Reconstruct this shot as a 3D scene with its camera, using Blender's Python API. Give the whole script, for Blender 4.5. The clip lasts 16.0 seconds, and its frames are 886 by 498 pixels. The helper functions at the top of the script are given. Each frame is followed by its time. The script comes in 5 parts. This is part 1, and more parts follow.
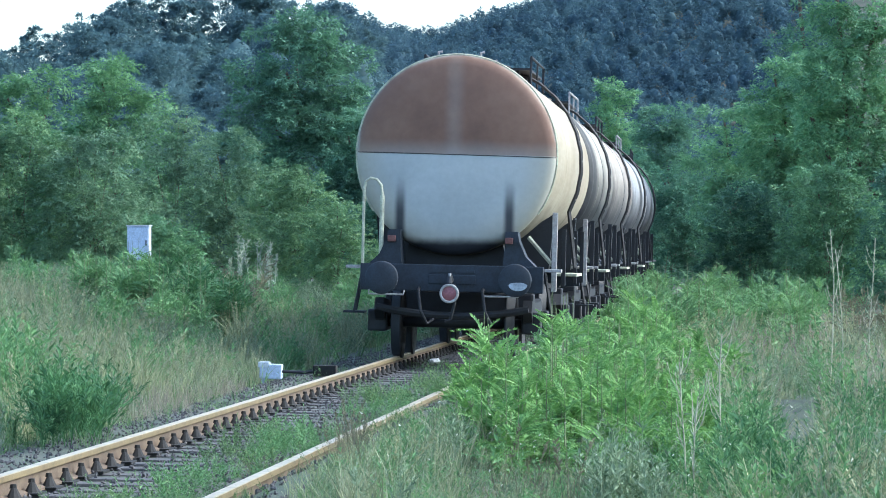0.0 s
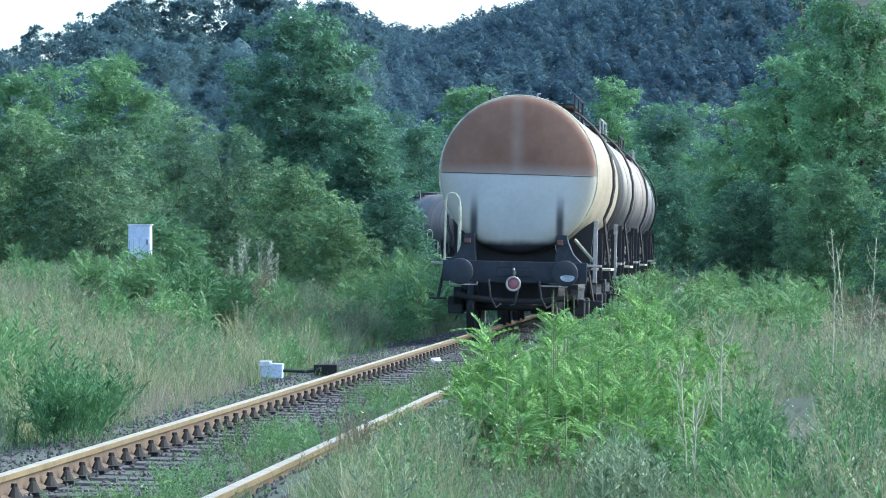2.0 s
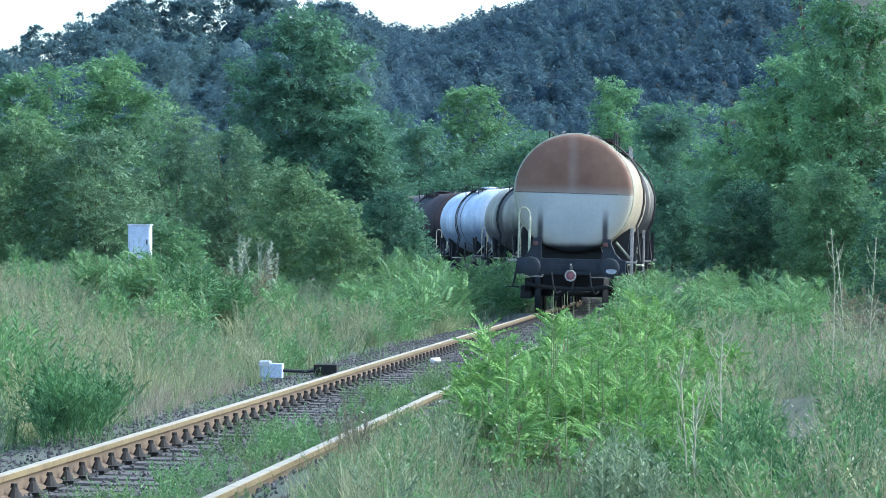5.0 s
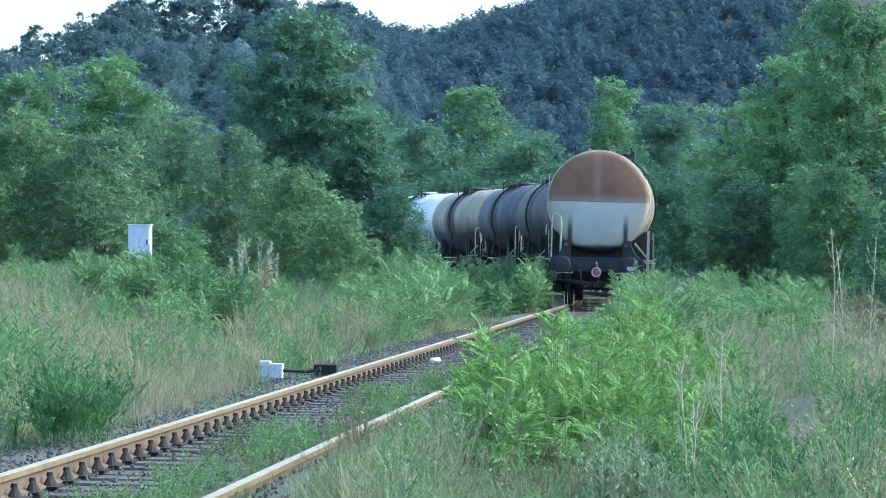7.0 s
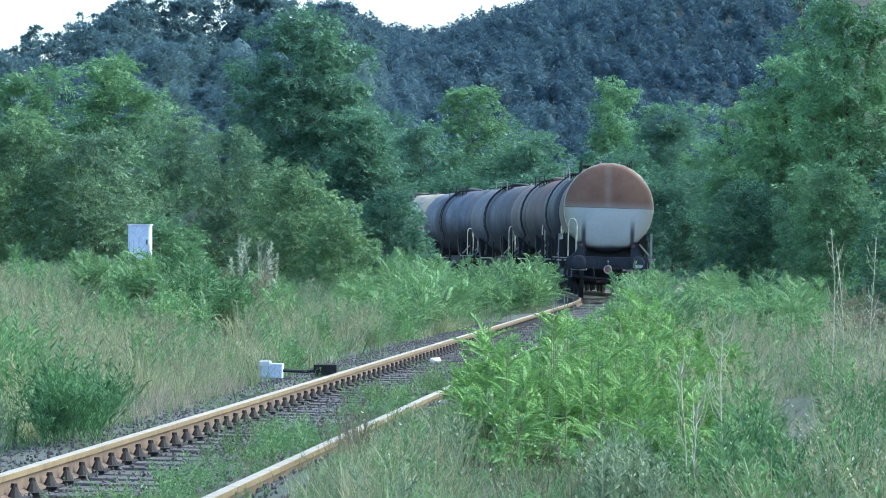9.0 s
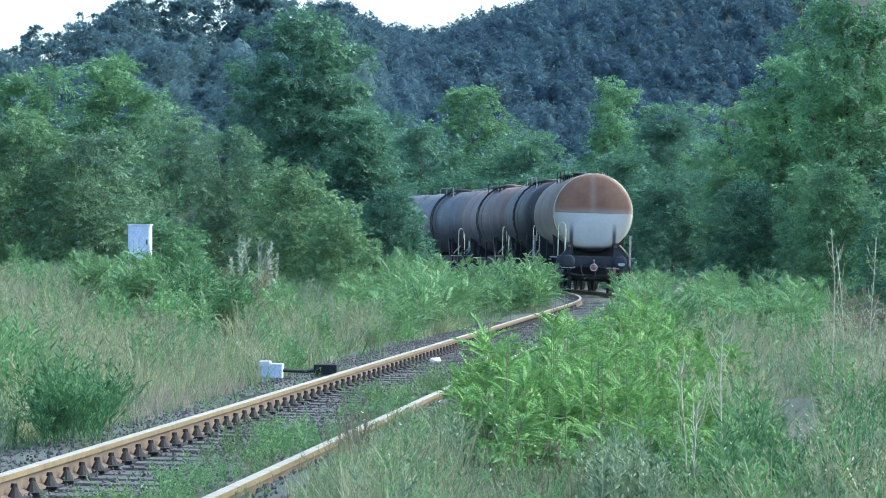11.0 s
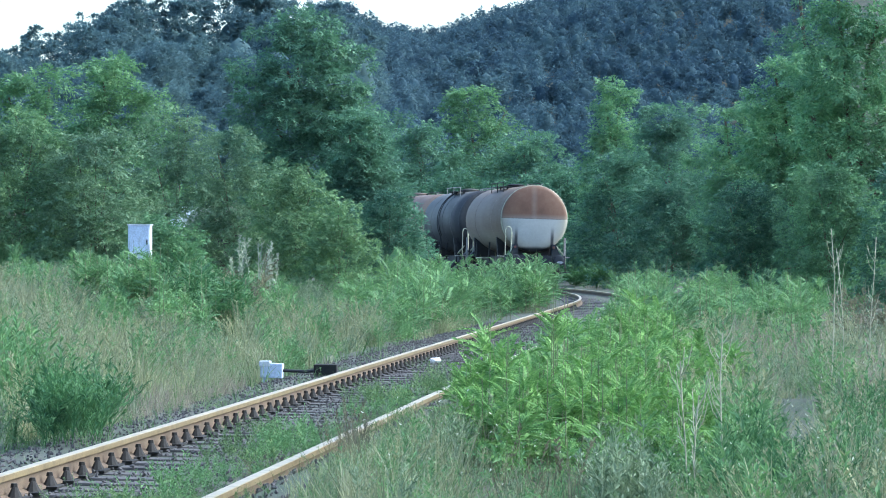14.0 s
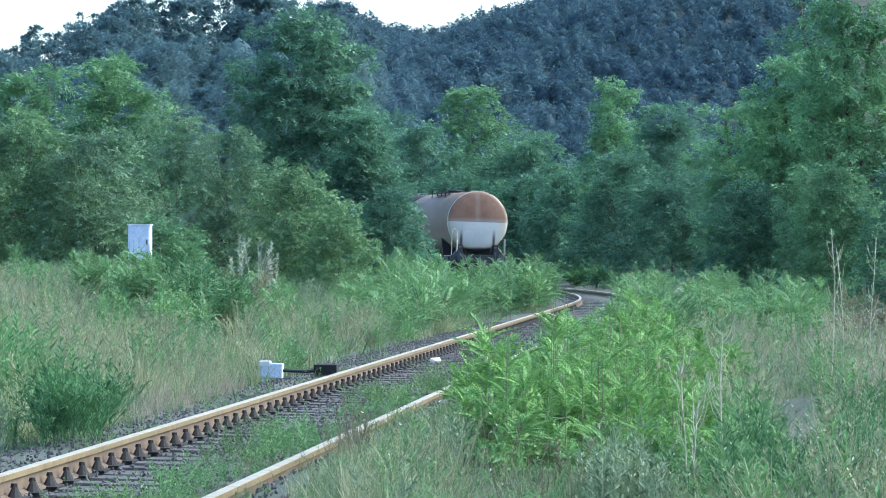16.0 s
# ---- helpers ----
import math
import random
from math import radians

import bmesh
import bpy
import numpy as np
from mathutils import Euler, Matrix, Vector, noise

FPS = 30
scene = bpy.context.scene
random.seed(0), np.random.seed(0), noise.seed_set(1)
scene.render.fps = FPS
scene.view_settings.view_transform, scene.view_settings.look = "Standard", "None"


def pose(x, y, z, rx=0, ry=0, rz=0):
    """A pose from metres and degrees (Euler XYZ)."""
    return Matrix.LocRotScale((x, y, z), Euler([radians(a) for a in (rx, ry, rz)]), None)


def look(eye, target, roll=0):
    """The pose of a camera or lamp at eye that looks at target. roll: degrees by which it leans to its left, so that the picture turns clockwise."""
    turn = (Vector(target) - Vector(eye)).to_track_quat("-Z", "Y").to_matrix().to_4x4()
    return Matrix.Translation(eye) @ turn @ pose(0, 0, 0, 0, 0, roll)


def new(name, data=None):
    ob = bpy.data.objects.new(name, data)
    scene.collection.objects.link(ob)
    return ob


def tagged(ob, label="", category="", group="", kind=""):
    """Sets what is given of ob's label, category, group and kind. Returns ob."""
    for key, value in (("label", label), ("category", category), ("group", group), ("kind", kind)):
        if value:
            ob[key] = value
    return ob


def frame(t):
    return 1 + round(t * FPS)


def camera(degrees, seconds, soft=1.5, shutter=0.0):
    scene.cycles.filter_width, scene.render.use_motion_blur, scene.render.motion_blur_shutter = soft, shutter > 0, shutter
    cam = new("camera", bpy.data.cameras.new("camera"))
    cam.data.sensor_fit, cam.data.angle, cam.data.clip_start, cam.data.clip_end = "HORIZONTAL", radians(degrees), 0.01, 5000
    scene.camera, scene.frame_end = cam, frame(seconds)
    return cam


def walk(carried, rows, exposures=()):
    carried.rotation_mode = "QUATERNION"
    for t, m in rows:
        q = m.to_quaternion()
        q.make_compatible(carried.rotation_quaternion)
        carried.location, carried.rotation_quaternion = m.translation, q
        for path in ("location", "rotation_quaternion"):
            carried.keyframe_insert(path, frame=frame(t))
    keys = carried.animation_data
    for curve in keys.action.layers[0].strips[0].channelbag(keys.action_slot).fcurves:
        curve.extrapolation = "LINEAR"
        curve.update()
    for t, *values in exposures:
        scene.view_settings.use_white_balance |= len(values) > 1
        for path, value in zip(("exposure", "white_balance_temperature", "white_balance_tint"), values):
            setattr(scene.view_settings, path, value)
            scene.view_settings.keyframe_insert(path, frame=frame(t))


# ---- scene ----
# ======== camera ========
FOCAL = 7000.0          # focal length for a picture 1568 wide
EYE_Z = 1.38            # metres above the rail heads
HORIZON = 4.0           # horizon below the picture's centre
cam = camera(math.degrees(2 * math.atan(784 / FOCAL)), 16.0, soft=1.0)


def cam_pose(dx, dy):
    return pose(0, 0, EYE_Z, 90 + math.degrees((HORIZON + dy) / FOCAL), 0, math.degrees(dx / FOCAL))


walk(cam, [(0, cam_pose(-1.5, 1.5)), (0.5, cam_pose(5, 0)), (1.0, cam_pose(2.5, 0)), (1.5, cam_pose(1, 0)),
           (2.0, cam_pose(0.3, 0)), (2.6, cam_pose(0, 0)), (4.0, cam_pose(0, 0)), (16.0, cam_pose(0, 0))],
     exposures=[(0, 1.66, 5580, 3), (16, 1.66, 5580, 3)])

# ======== world, sun, exposure ========
SUN_EL, SUN_AZ = 42.0, 84.0     # degrees; azimuth from +y towards +x
world = bpy.data.worlds.new("sky")
scene.world = world
world.use_nodes = True
wn = world.node_tree
sky = wn.nodes.new("ShaderNodeTexSky")
sky.sky_type = "NISHITA"
sky.sun_disc = False
sky.sun_elevation = radians(SUN_EL)
sky.sun_rotation = radians(SUN_AZ)
sky.air_density = 1.0
sky.dust_density = 2.5
sky.ozone_density = 2.0
wn.nodes["Background"].inputs[1].default_value = 0.15
wn.links.new(sky.outputs[0], wn.nodes["Background"].inputs[0])
sun_data = bpy.data.lights.new("sun", "SUN")
sun_data.energy = 1.5
sun_data.angle = radians(30)
sun_data.color = (1.0, 0.95, 0.86)
sun = new("sun", sun_data)
az, el = radians(SUN_AZ), radians(SUN_EL)
sun.matrix_world = look((0, 0, 60), (-math.sin(az) * math.cos(el) * 50, -math.cos(az) * math.cos(el) * 50, 60 - math.sin(el) * 50))


# ======== materials ========
def nodes_of(name):
    m = bpy.data.materials.new(name)
    m.use_nodes = True
    nt = m.node_tree
    return m, nt, nt.nodes["Principled BSDF"]


def add(nt, kind, **values):
    n = nt.nodes.new(kind)
    for k, v in values.items():
        n.inputs[k].default_value = v
    return n


def ramp(nt, src, stops):
    r = nt.nodes.new("ShaderNodeValToRGB")
    while len(r.color_ramp.elements) < len(stops):
        r.color_ramp.elements.new(0.5)
    for e, (p, c) in zip(r.color_ramp.elements, stops):
        e.position, e.color = p, (*c, 1)
    nt.links.new(src, r.inputs[0])
    return r


def coords(nt, which="Object"):
    return nt.nodes.new("ShaderNodeTexCoord").outputs[which]


def noise_tex(nt, scale, detail=6.0, rough=0.6, vec=None):
    n = add(nt, "ShaderNodeTexNoise", Scale=scale, Detail=detail, Roughness=rough)
    nt.links.new(vec if vec is not None else coords(nt), n.inputs["Vector"])
    return n


def mix(nt, fac, a, b, how="MIX"):
    m = nt.nodes.new("ShaderNodeMix")
    m.data_type, m.blend_type = "RGBA", how
    for sock, v in ((m.inputs[0], fac), (m.inputs[6], a), (m.inputs[7], b)):
        if isinstance(v, (int, float)):
            sock.default_value = v
        elif isinstance(v, tuple):
            sock.default_value = (*v, 1)
        else:
            nt.links.new(v, sock)
    return m.outputs[2]


def bump(nt, bs, height, strength=0.3, dist=0.01):
    b = add(nt, "ShaderNodeBump", Strength=strength, Distance=dist)
    nt.links.new(height, b.inputs["Height"])
    nt.links.new(b.outputs[0], bs.inputs["Normal"])


def rough_paint(name, base, dark, scale=3.0, rough=0.6, metal=0.0, relief=0.2, fine=40.0):
    """A surface with stains at a large scale and grain at a small one."""
    m, nt, bs = nodes_of(name)
    big = noise_tex(nt, scale)
    small = noise_tex(nt, fine, 4)
    c = ramp(nt, big.outputs[0], [(0.3, dark), (0.62, base)])
    g = ramp(nt, small.outputs[0], [(0.3, (0.7, 0.7, 0.7)), (0.7, (1.1, 1.1, 1.1))])
    nt.links.new(mix(nt, 1.0, c.outputs[0], g.outputs[0], "MULTIPLY"), bs.inputs["Base Color"])
    bs.inputs["Roughness"].default_value = rough
    bs.inputs["Metallic"].default_value = metal
    bump(nt, bs, small.outputs[0], relief, 0.004)
    return m


def leaf_mat(name, colours, patch=0.4, thin=0.38, gloss=0.2):
    """Leaves: each varies, and patches vary, and light comes through."""
    m, nt, bs = nodes_of(name)
    geo = nt.nodes.new("ShaderNodeNewGeometry")
    c = ramp(nt, geo.outputs["Random Per Island"], [(i / (len(colours) - 1), k) for i, k in enumerate(colours)])
    n = noise_tex(nt, patch, 3)
    v = ramp(nt, n.outputs[0], [(0.32, (0.62, 0.68, 0.7)), (0.7, (1.2, 1.2, 1.0))])
    col = mix(nt, 1.0, c.outputs[0], v.outputs[0], "MULTIPLY")
    nt.links.new(col, bs.inputs["Base Color"])
    bs.inputs["Roughness"].default_value = 0.55
    bs.inputs["Specular IOR Level"].default_value = gloss
    t = nt.nodes.new("ShaderNodeBsdfTranslucent")
    nt.links.new(col, t.inputs[0])
    mx = nt.nodes.new("ShaderNodeMixShader")
    mx.inputs[0].default_value = thin
    nt.links.new(bs.outputs[0], mx.inputs[1])
    nt.links.new(t.outputs[0], mx.inputs[2])
    nt.links.new(mx.outputs[0], nt.nodes["Material Output"].inputs[0])
    return m


M_LOCUST = leaf_mat("locust_leaves", [(0.12, 0.235, 0.13), (0.16, 0.295, 0.155), (0.215, 0.36, 0.185)], thin=0.3)
M_LIGHT = leaf_mat("light_locust_leaves", [(0.14, 0.28, 0.16), (0.195, 0.355, 0.19), (0.275, 0.445, 0.235)], thin=0.3)
M_SHRUB = leaf_mat("shrub_leaves", [(0.14, 0.25, 0.128), (0.195, 0.32, 0.165), (0.272, 0.4, 0.205)], thin=0.28)
M_OLIVE = leaf_mat("olive_leaves", [(0.14, 0.24, 0.145), (0.19, 0.3, 0.178), (0.258, 0.365, 0.228)], thin=0.28)
M_DARK = leaf_mat("dark_leaves", [(0.1, 0.2, 0.145), (0.132, 0.252, 0.172), (0.17, 0.305, 0.2)], thin=0.3)
# darker copy of M_DARK: shade of the low bushes put into the leaf colour
M_SHADE_LEAF = leaf_mat("shade_darkened_leaves", [(0.07, 0.158, 0.112), (0.102, 0.21, 0.14), (0.14, 0.26, 0.168)], thin=0.28)
# hill woods: distance haze is painted into the leaves as blue
M_HAZE_NEAR = leaf_mat("haze_blue_leaves", [(0.112, 0.178, 0.215), (0.128, 0.2, 0.235), (0.15, 0.228, 0.255)], patch=0.12, thin=0.42, gloss=0.02)
M_HAZE_FAR = leaf_mat("far_haze_blue_leaves", [(0.088, 0.142, 0.192), (0.098, 0.158, 0.208), (0.112, 0.175, 0.222)], patch=0.06, thin=0.42, gloss=0.02)
M_FROND = leaf_mat("frond_leaves", [(0.12, 0.24, 0.07), (0.185, 0.335, 0.105), (0.27, 0.435, 0.16)], patch=5.0, thin=0.24)
M_FROND_MID = leaf_mat("soft_green_leaves", [(0.125, 0.235, 0.105), (0.165, 0.3, 0.13), (0.225, 0.37, 0.17)], patch=1.5, thin=0.28)
M_FROND_DARK = leaf_mat("deep_green_leaves", [(0.06, 0.145, 0.068), (0.088, 0.19, 0.082), (0.13, 0.245, 0.105)], patch=2.0, thin=0.24)
M_GRASS = leaf_mat("green_grass", [(0.07, 0.135, 0.055), (0.15, 0.245, 0.105), (0.29, 0.38, 0.2)], patch=1.2, thin=0.28)
M_GREY = leaf_mat("grey_weeds", [(0.11, 0.165, 0.095), (0.21, 0.28, 0.175), (0.36, 0.42, 0.3)], patch=1.2, thin=0.25)
M_DRY = leaf_mat("dry_grass", [(0.2, 0.225, 0.135), (0.31, 0.325, 0.2), (0.44, 0.435, 0.3)], patch=1.2)
M_WITHER = leaf_mat("withered_leaves", [(0.12, 0.115, 0.08), (0.18, 0.165, 0.115), (0.26, 0.235, 0.175)], patch=2.0)
M_PLUME = leaf_mat("silvery_plumes", [(0.26, 0.3, 0.24), (0.36, 0.39, 0.32), (0.48, 0.5, 0.43)], patch=2.0)
M_PINK = leaf_mat("pinkish_dry_grass", [(0.24, 0.2, 0.16), (0.34, 0.29, 0.24), (0.46, 0.4, 0.34)], patch=2.0)
M_FLOWER = leaf_mat("white_petals", [(0.6, 0.6, 0.55), (0.75, 0.75, 0.7)], patch=2.0)
M_BARK = rough_paint("bark", (0.16, 0.12, 0.09), (0.07, 0.055, 0.045), 4, 0.9, 0, 0.6, 30)
M_STEM = rough_paint("stem", (0.2, 0.24, 0.12), (0.12, 0.13, 0.07), 5, 0.8)
M_STALK = rough_paint("pale_stalk", (0.48, 0.46, 0.34), (0.3, 0.3, 0.2), 5, 0.8)
M_RAILSIDE = rough_paint("rusty_steel", (0.185, 0.13, 0.08), (0.105, 0.072, 0.047), 3, 0.8, 0.1, 0.4, 60)
M_GOLD = rough_paint("burnished_rust", (0.3, 0.225, 0.115), (0.185, 0.135, 0.07), 4, 0.5, 0.2, 0.2, 50)
M_FASTEN = rough_paint("dark_rusty_iron", (0.02, 0.018, 0.016), (0.009, 0.009, 0.008), 8, 0.9)
M_SLEEPER = rough_paint("weathered_sleeper", (0.105, 0.098, 0.095), (0.055, 0.052, 0.05), 6, 0.95)
M_STONE = rough_paint("ballast_stone", (0.125, 0.118, 0.118), (0.06, 0.057, 0.057), 9, 0.95)
M_BLACK = rough_paint("grimy_black_steel", (0.018, 0.019, 0.023), (0.007, 0.007, 0.009), 3, 0.65)
M_BEAM = rough_paint("sooty_blue_black_beam", (0.019, 0.027, 0.04), (0.008, 0.011, 0.016), 5, 0.7)
M_WHITE = rough_paint("chalky_white_paint", (0.72, 0.74, 0.78), (0.55, 0.57, 0.62), 6, 0.6)
M_BOX = rough_paint("pale_blue_grey_paint", (0.62, 0.68, 0.82), (0.5, 0.55, 0.68), 4, 0.5)
M_RAILYEL = rough_paint("faded_cream_paint", (0.55, 0.55, 0.4), (0.35, 0.34, 0.25), 6, 0.6)
M_RED = rough_paint("faded_red_paint", (0.32, 0.12, 0.13), (0.22, 0.08, 0.09), 12, 0.6)
M_DIRTWHITE = rough_paint("dirty_white_paint", (0.44, 0.42, 0.4), (0.27, 0.24, 0.23), 12, 0.6)
M_REFLECT = rough_paint("dull_orange_red", (0.16, 0.06, 0.05), (0.09, 0.04, 0.035), 12, 0.6)
M_GREASE = rough_paint("worn_bare_steel", (0.45, 0.48, 0.55), (0.25, 0.27, 0.3), 9, 0.4, 0.3)


def railhead_mat():
    m, nt, bs = nodes_of("polished_rail_head")
    n = noise_tex(nt, 6)
    c = ramp(nt, n.outputs[0], [(0.3, (0.4, 0.3, 0.17)), (0.7, (0.62, 0.5, 0.32))])
    nt.links.new(c.outputs[0], bs.inputs["Base Color"])
    bs.inputs["Metallic"].default_value = 0.75
    bs.inputs["Roughness"].default_value = 0.42
    return m


M_HEAD = railhead_mat()


def ground_mat():
    m, nt, bs = nodes_of("weedy_earth")
    a = noise_tex(nt, 0.35)
    b = noise_tex(nt, 9.0)
    c = ramp(nt, a.outputs[0], [(0.35, (0.05, 0.07, 0.04)), (0.6, (0.10, 0.1, 0.075))])
    d = ramp(nt, b.outputs[0], [(0.3, (0.6, 0.6, 0.6)), (0.7, (1.2, 1.2, 1.2))])
    nt.links.new(mix(nt, 1.0, c.outputs[0], d.outputs[0], "MULTIPLY"), bs.inputs["Base Color"])
    bs.inputs["Roughness"].default_value = 0.95
    bump(nt, bs, b.outputs[0], 0.5, 0.05)
    return m


M_GROUND = ground_mat()


def barrel_mat(name, base, stain, spill, spill_c=0.0, low=(0.5, 0.5, 0.5), spill_w=1.3, reach=3.35, film=None):
    """Tank paint: grime at two scales, dark cargo spills round the filling dome, sooty belly."""
    m, nt, bs = nodes_of(name)
    co = coords(nt)
    sep = nt.nodes.new("ShaderNodeSeparateXYZ")
    nt.links.new(co, sep.inputs[0])
    st = nt.nodes.new("ShaderNodeMapping")
    st.inputs["Scale"].default_value = (1.0, 0.2, 0.35)
    nt.links.new(co, st.inputs[0])
    n = noise_tex(nt, 1.6, 7, 0.65, st.outputs[0])
    c = ramp(nt, n.outputs[0], [(0.32, stain), (0.6, base)]).outputs[0]
    off = add(nt, "ShaderNodeMath")
    off.operation = "SUBTRACT"
    off.inputs[1].default_value = spill_c
    nt.links.new(sep.outputs[1], off.inputs[0])
    ab = add(nt, "ShaderNodeMath")
    ab.operation = "ABSOLUTE"
    nt.links.new(off.outputs[0], ab.inputs[0])
    wob = add(nt, "ShaderNodeMath")
    wob.operation = "MULTIPLY_ADD"
    wob.inputs[1].default_value = 1.6
    nt.links.new(n.outputs[0], wob.inputs[0])
    nt.links.new(ab.outputs[0], wob.inputs[2])
    f = ramp(nt, wob.outputs[0], [(0.0, (1, 1, 1)), (1.0, (0, 0, 0))])
    f.color_ramp.elements[0].position = 0.5
    sc = add(nt, "ShaderNodeMath")
    sc.operation = "MULTIPLY"
    sc.inputs[1].default_value = 0.5 / spill_w
    nt.links.new(wob.outputs[0], sc.inputs[0])
    nt.links.new(sc.outputs[0], f.inputs[0])
    c = mix(nt, f.outputs[0], c, spill)
    if film:
        # soot and rust on the crown; shade of the left flank painted in with it
        fx = add(nt, "ShaderNodeMath")
        fx.operation = "MULTIPLY_ADD"
        fx.inputs[1].default_value = -0.85
        nt.links.new(sep.outputs[0], fx.inputs[0])
        nt.links.new(sep.outputs[2], fx.inputs[2])
        fn = add(nt, "ShaderNodeMath")
        fn.operation = "MULTIPLY_ADD"
        fn.inputs[1].default_value = 0.9
        nt.links.new(n.outputs[0], fn.inputs[0])
        nt.links.new(fx.outputs[0], fn.inputs[2])
        fm = nt.nodes.new("ShaderNodeMapRange")
        fm.interpolation_type = "SMOOTHSTEP"
        for key, val in (("From Min", TANK_Z + 0.35), ("From Max", TANK_Z + 1.3), ("To Min", 0.0), ("To Max", 0.65)):
            fm.inputs[key].default_value = val
        nt.links.new(fn.outputs[0], fm.inputs[0])
        c = mix(nt, fm.outputs[0], c, film)
    # grime that splashes up from the track on the lower third
    g = add(nt, "ShaderNodeMath")
    g.operation = "MULTIPLY_ADD"
    g.inputs[1].default_value = 0.9
    nt.links.new(n.outputs[0], g.inputs[0])
    nt.links.new(sep.outputs[2], g.inputs[2])
    gr = nt.nodes.new("ShaderNodeMapRange")
    gr.inputs["From Min"].default_value = reach - 0.75
    gr.inputs["From Max"].default_value = reach
    gr.inputs["To Min"].default_value = 1.0
    gr.inputs["To Max"].default_value = 0.0
    nt.links.new(g.outputs[0], gr.inputs[0])
    c = mix(nt, gr.outputs[0], c, low)
    long = nt.nodes.new("ShaderNodeMapping")
    long.inputs["Scale"].default_value = (1.0, 0.06, 1.0)
    nt.links.new(co, long.inputs[0])
    fine = noise_tex(nt, 18, 4, 0.6, long.outputs[0])
    fr = ramp(nt, fine.outputs[0], [(0.3, (0.9, 0.9, 0.9)), (0.7, (1.04, 1.04, 1.04))])
    nt.links.new(mix(nt, 1.0, c, fr.outputs[0], "MULTIPLY"), bs.inputs["Base Color"])
    bs.inputs["Roughness"].default_value = 0.68
    bs.inputs["Specular IOR Level"].default_value = 0.3
    bump(nt, bs, fine.outputs[0], 0.08, 0.003)
    return m


def endcap_mat():
    """The rear end: brown rust film over the upper half, chalky white below, a pale streak down the middle."""
    m, nt, bs = nodes_of("rust_and_white_tank_end")
    co = coords(nt)
    sep = nt.nodes.new("ShaderNodeSeparateXYZ")
    nt.links.new(co, sep.inputs[0])
    n1 = noise_tex(nt, 1.3, 7)
    n2 = noise_tex(nt, 14, 5)

    def math_node(op, a, b=None, c=None):
        k = nt.nodes.new("ShaderNodeMath")
        k.operation = op
        for i, v in enumerate((a, b, c)):
            if v is None:
                continue
            if isinstance(v, (int, float)):
                k.inputs[i].default_value = v
            else:
                nt.links.new(v, k.inputs[i])
        return k.outputs[0]

    def smooth(v, lo, hi, to0=0.0, to1=1.0):
        k = nt.nodes.new("ShaderNodeMapRange")
        k.interpolation_type = "SMOOTHSTEP"
        nt.links.new(v, k.inputs[0])
        for name, x in (("From Min", lo), ("From Max", hi), ("To Min", to0), ("To Max", to1)):
            k.inputs[name].default_value = x
        return k.outputs[0]

    x, z = sep.outputs[0], math_node("SUBTRACT", sep.outputs[2], TANK_Z)
    wob = math_node("MULTIPLY_ADD", n1.outputs[0], 0.16, -0.08)
    r = math_node("SQRT", math_node("ADD", math_node("MULTIPLY", x, x), math_node("MULTIPLY", z, z)))
    rust = math_node("MULTIPLY", smooth(math_node("ADD", z, wob), -0.02, 0.22, 0.68, 1.0),
                     smooth(math_node("ADD", r, wob), TANK_R - 0.04, TANK_R + 0.02, 1.0, 0.2))
    rust = math_node("MULTIPLY", rust, smooth(z, -0.01, 0.012))
    streak = smooth(math_node("ABSOLUTE", math_node("ADD", math_node("ADD", x, 0.03), math_node("MULTIPLY", wob, 0.5))), 0.0, 0.17, 0.87, 1.0)
    rust = math_node("MULTIPLY", rust, streak)
    brown = ramp(nt, n1.outputs[0], [(0.3, (0.125, 0.062, 0.038)), (0.5, (0.175, 0.09, 0.055)), (0.72, (0.22, 0.125, 0.08))])
    white = ramp(nt, n1.outputs[0], [(0.3, (0.35, 0.365, 0.355)), (0.7, (0.45, 0.465, 0.455))])
    # soot runs under the end struts
    runs = None
    for sx in (-0.72, 0.72):
        d = smooth(math_node("ABSOLUTE", math_node("ADD", math_node("SUBTRACT", x, sx), math_node("MULTIPLY", wob, 0.3))), 0.02, 0.1, 1.0, 0.0)
        runs = d if runs is None else math_node("MAXIMUM", runs, d)
    runs = math_node("MULTIPLY", runs, smooth(z, -0.8, -0.2, 0.95, 0.0))
    chalk = mix(nt, smooth(math_node("ADD", r, wob), 0.62 * TANK_R, TANK_R, 0.0, 0.75), white.outputs[0], (0.37, 0.335, 0.25))
    c = mix(nt, rust, chalk, brown.outputs[0])
    c = mix(nt, runs, c, (0.03, 0.032, 0.04))
    # near-black along the bottom of the tank end
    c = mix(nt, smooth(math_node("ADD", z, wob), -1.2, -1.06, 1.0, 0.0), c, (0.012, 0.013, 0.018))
    g = ramp(nt, n2.outputs[0], [(0.3, (0.94, 0.94, 0.94)), (0.7, (1.03, 1.03, 1.03))])
    nt.links.new(mix(nt, 1.0, c, g.outputs[0], "MULTIPLY"), bs.inputs["Base Color"])
    bs.inputs["Roughness"].default_value = 0.6
    return m


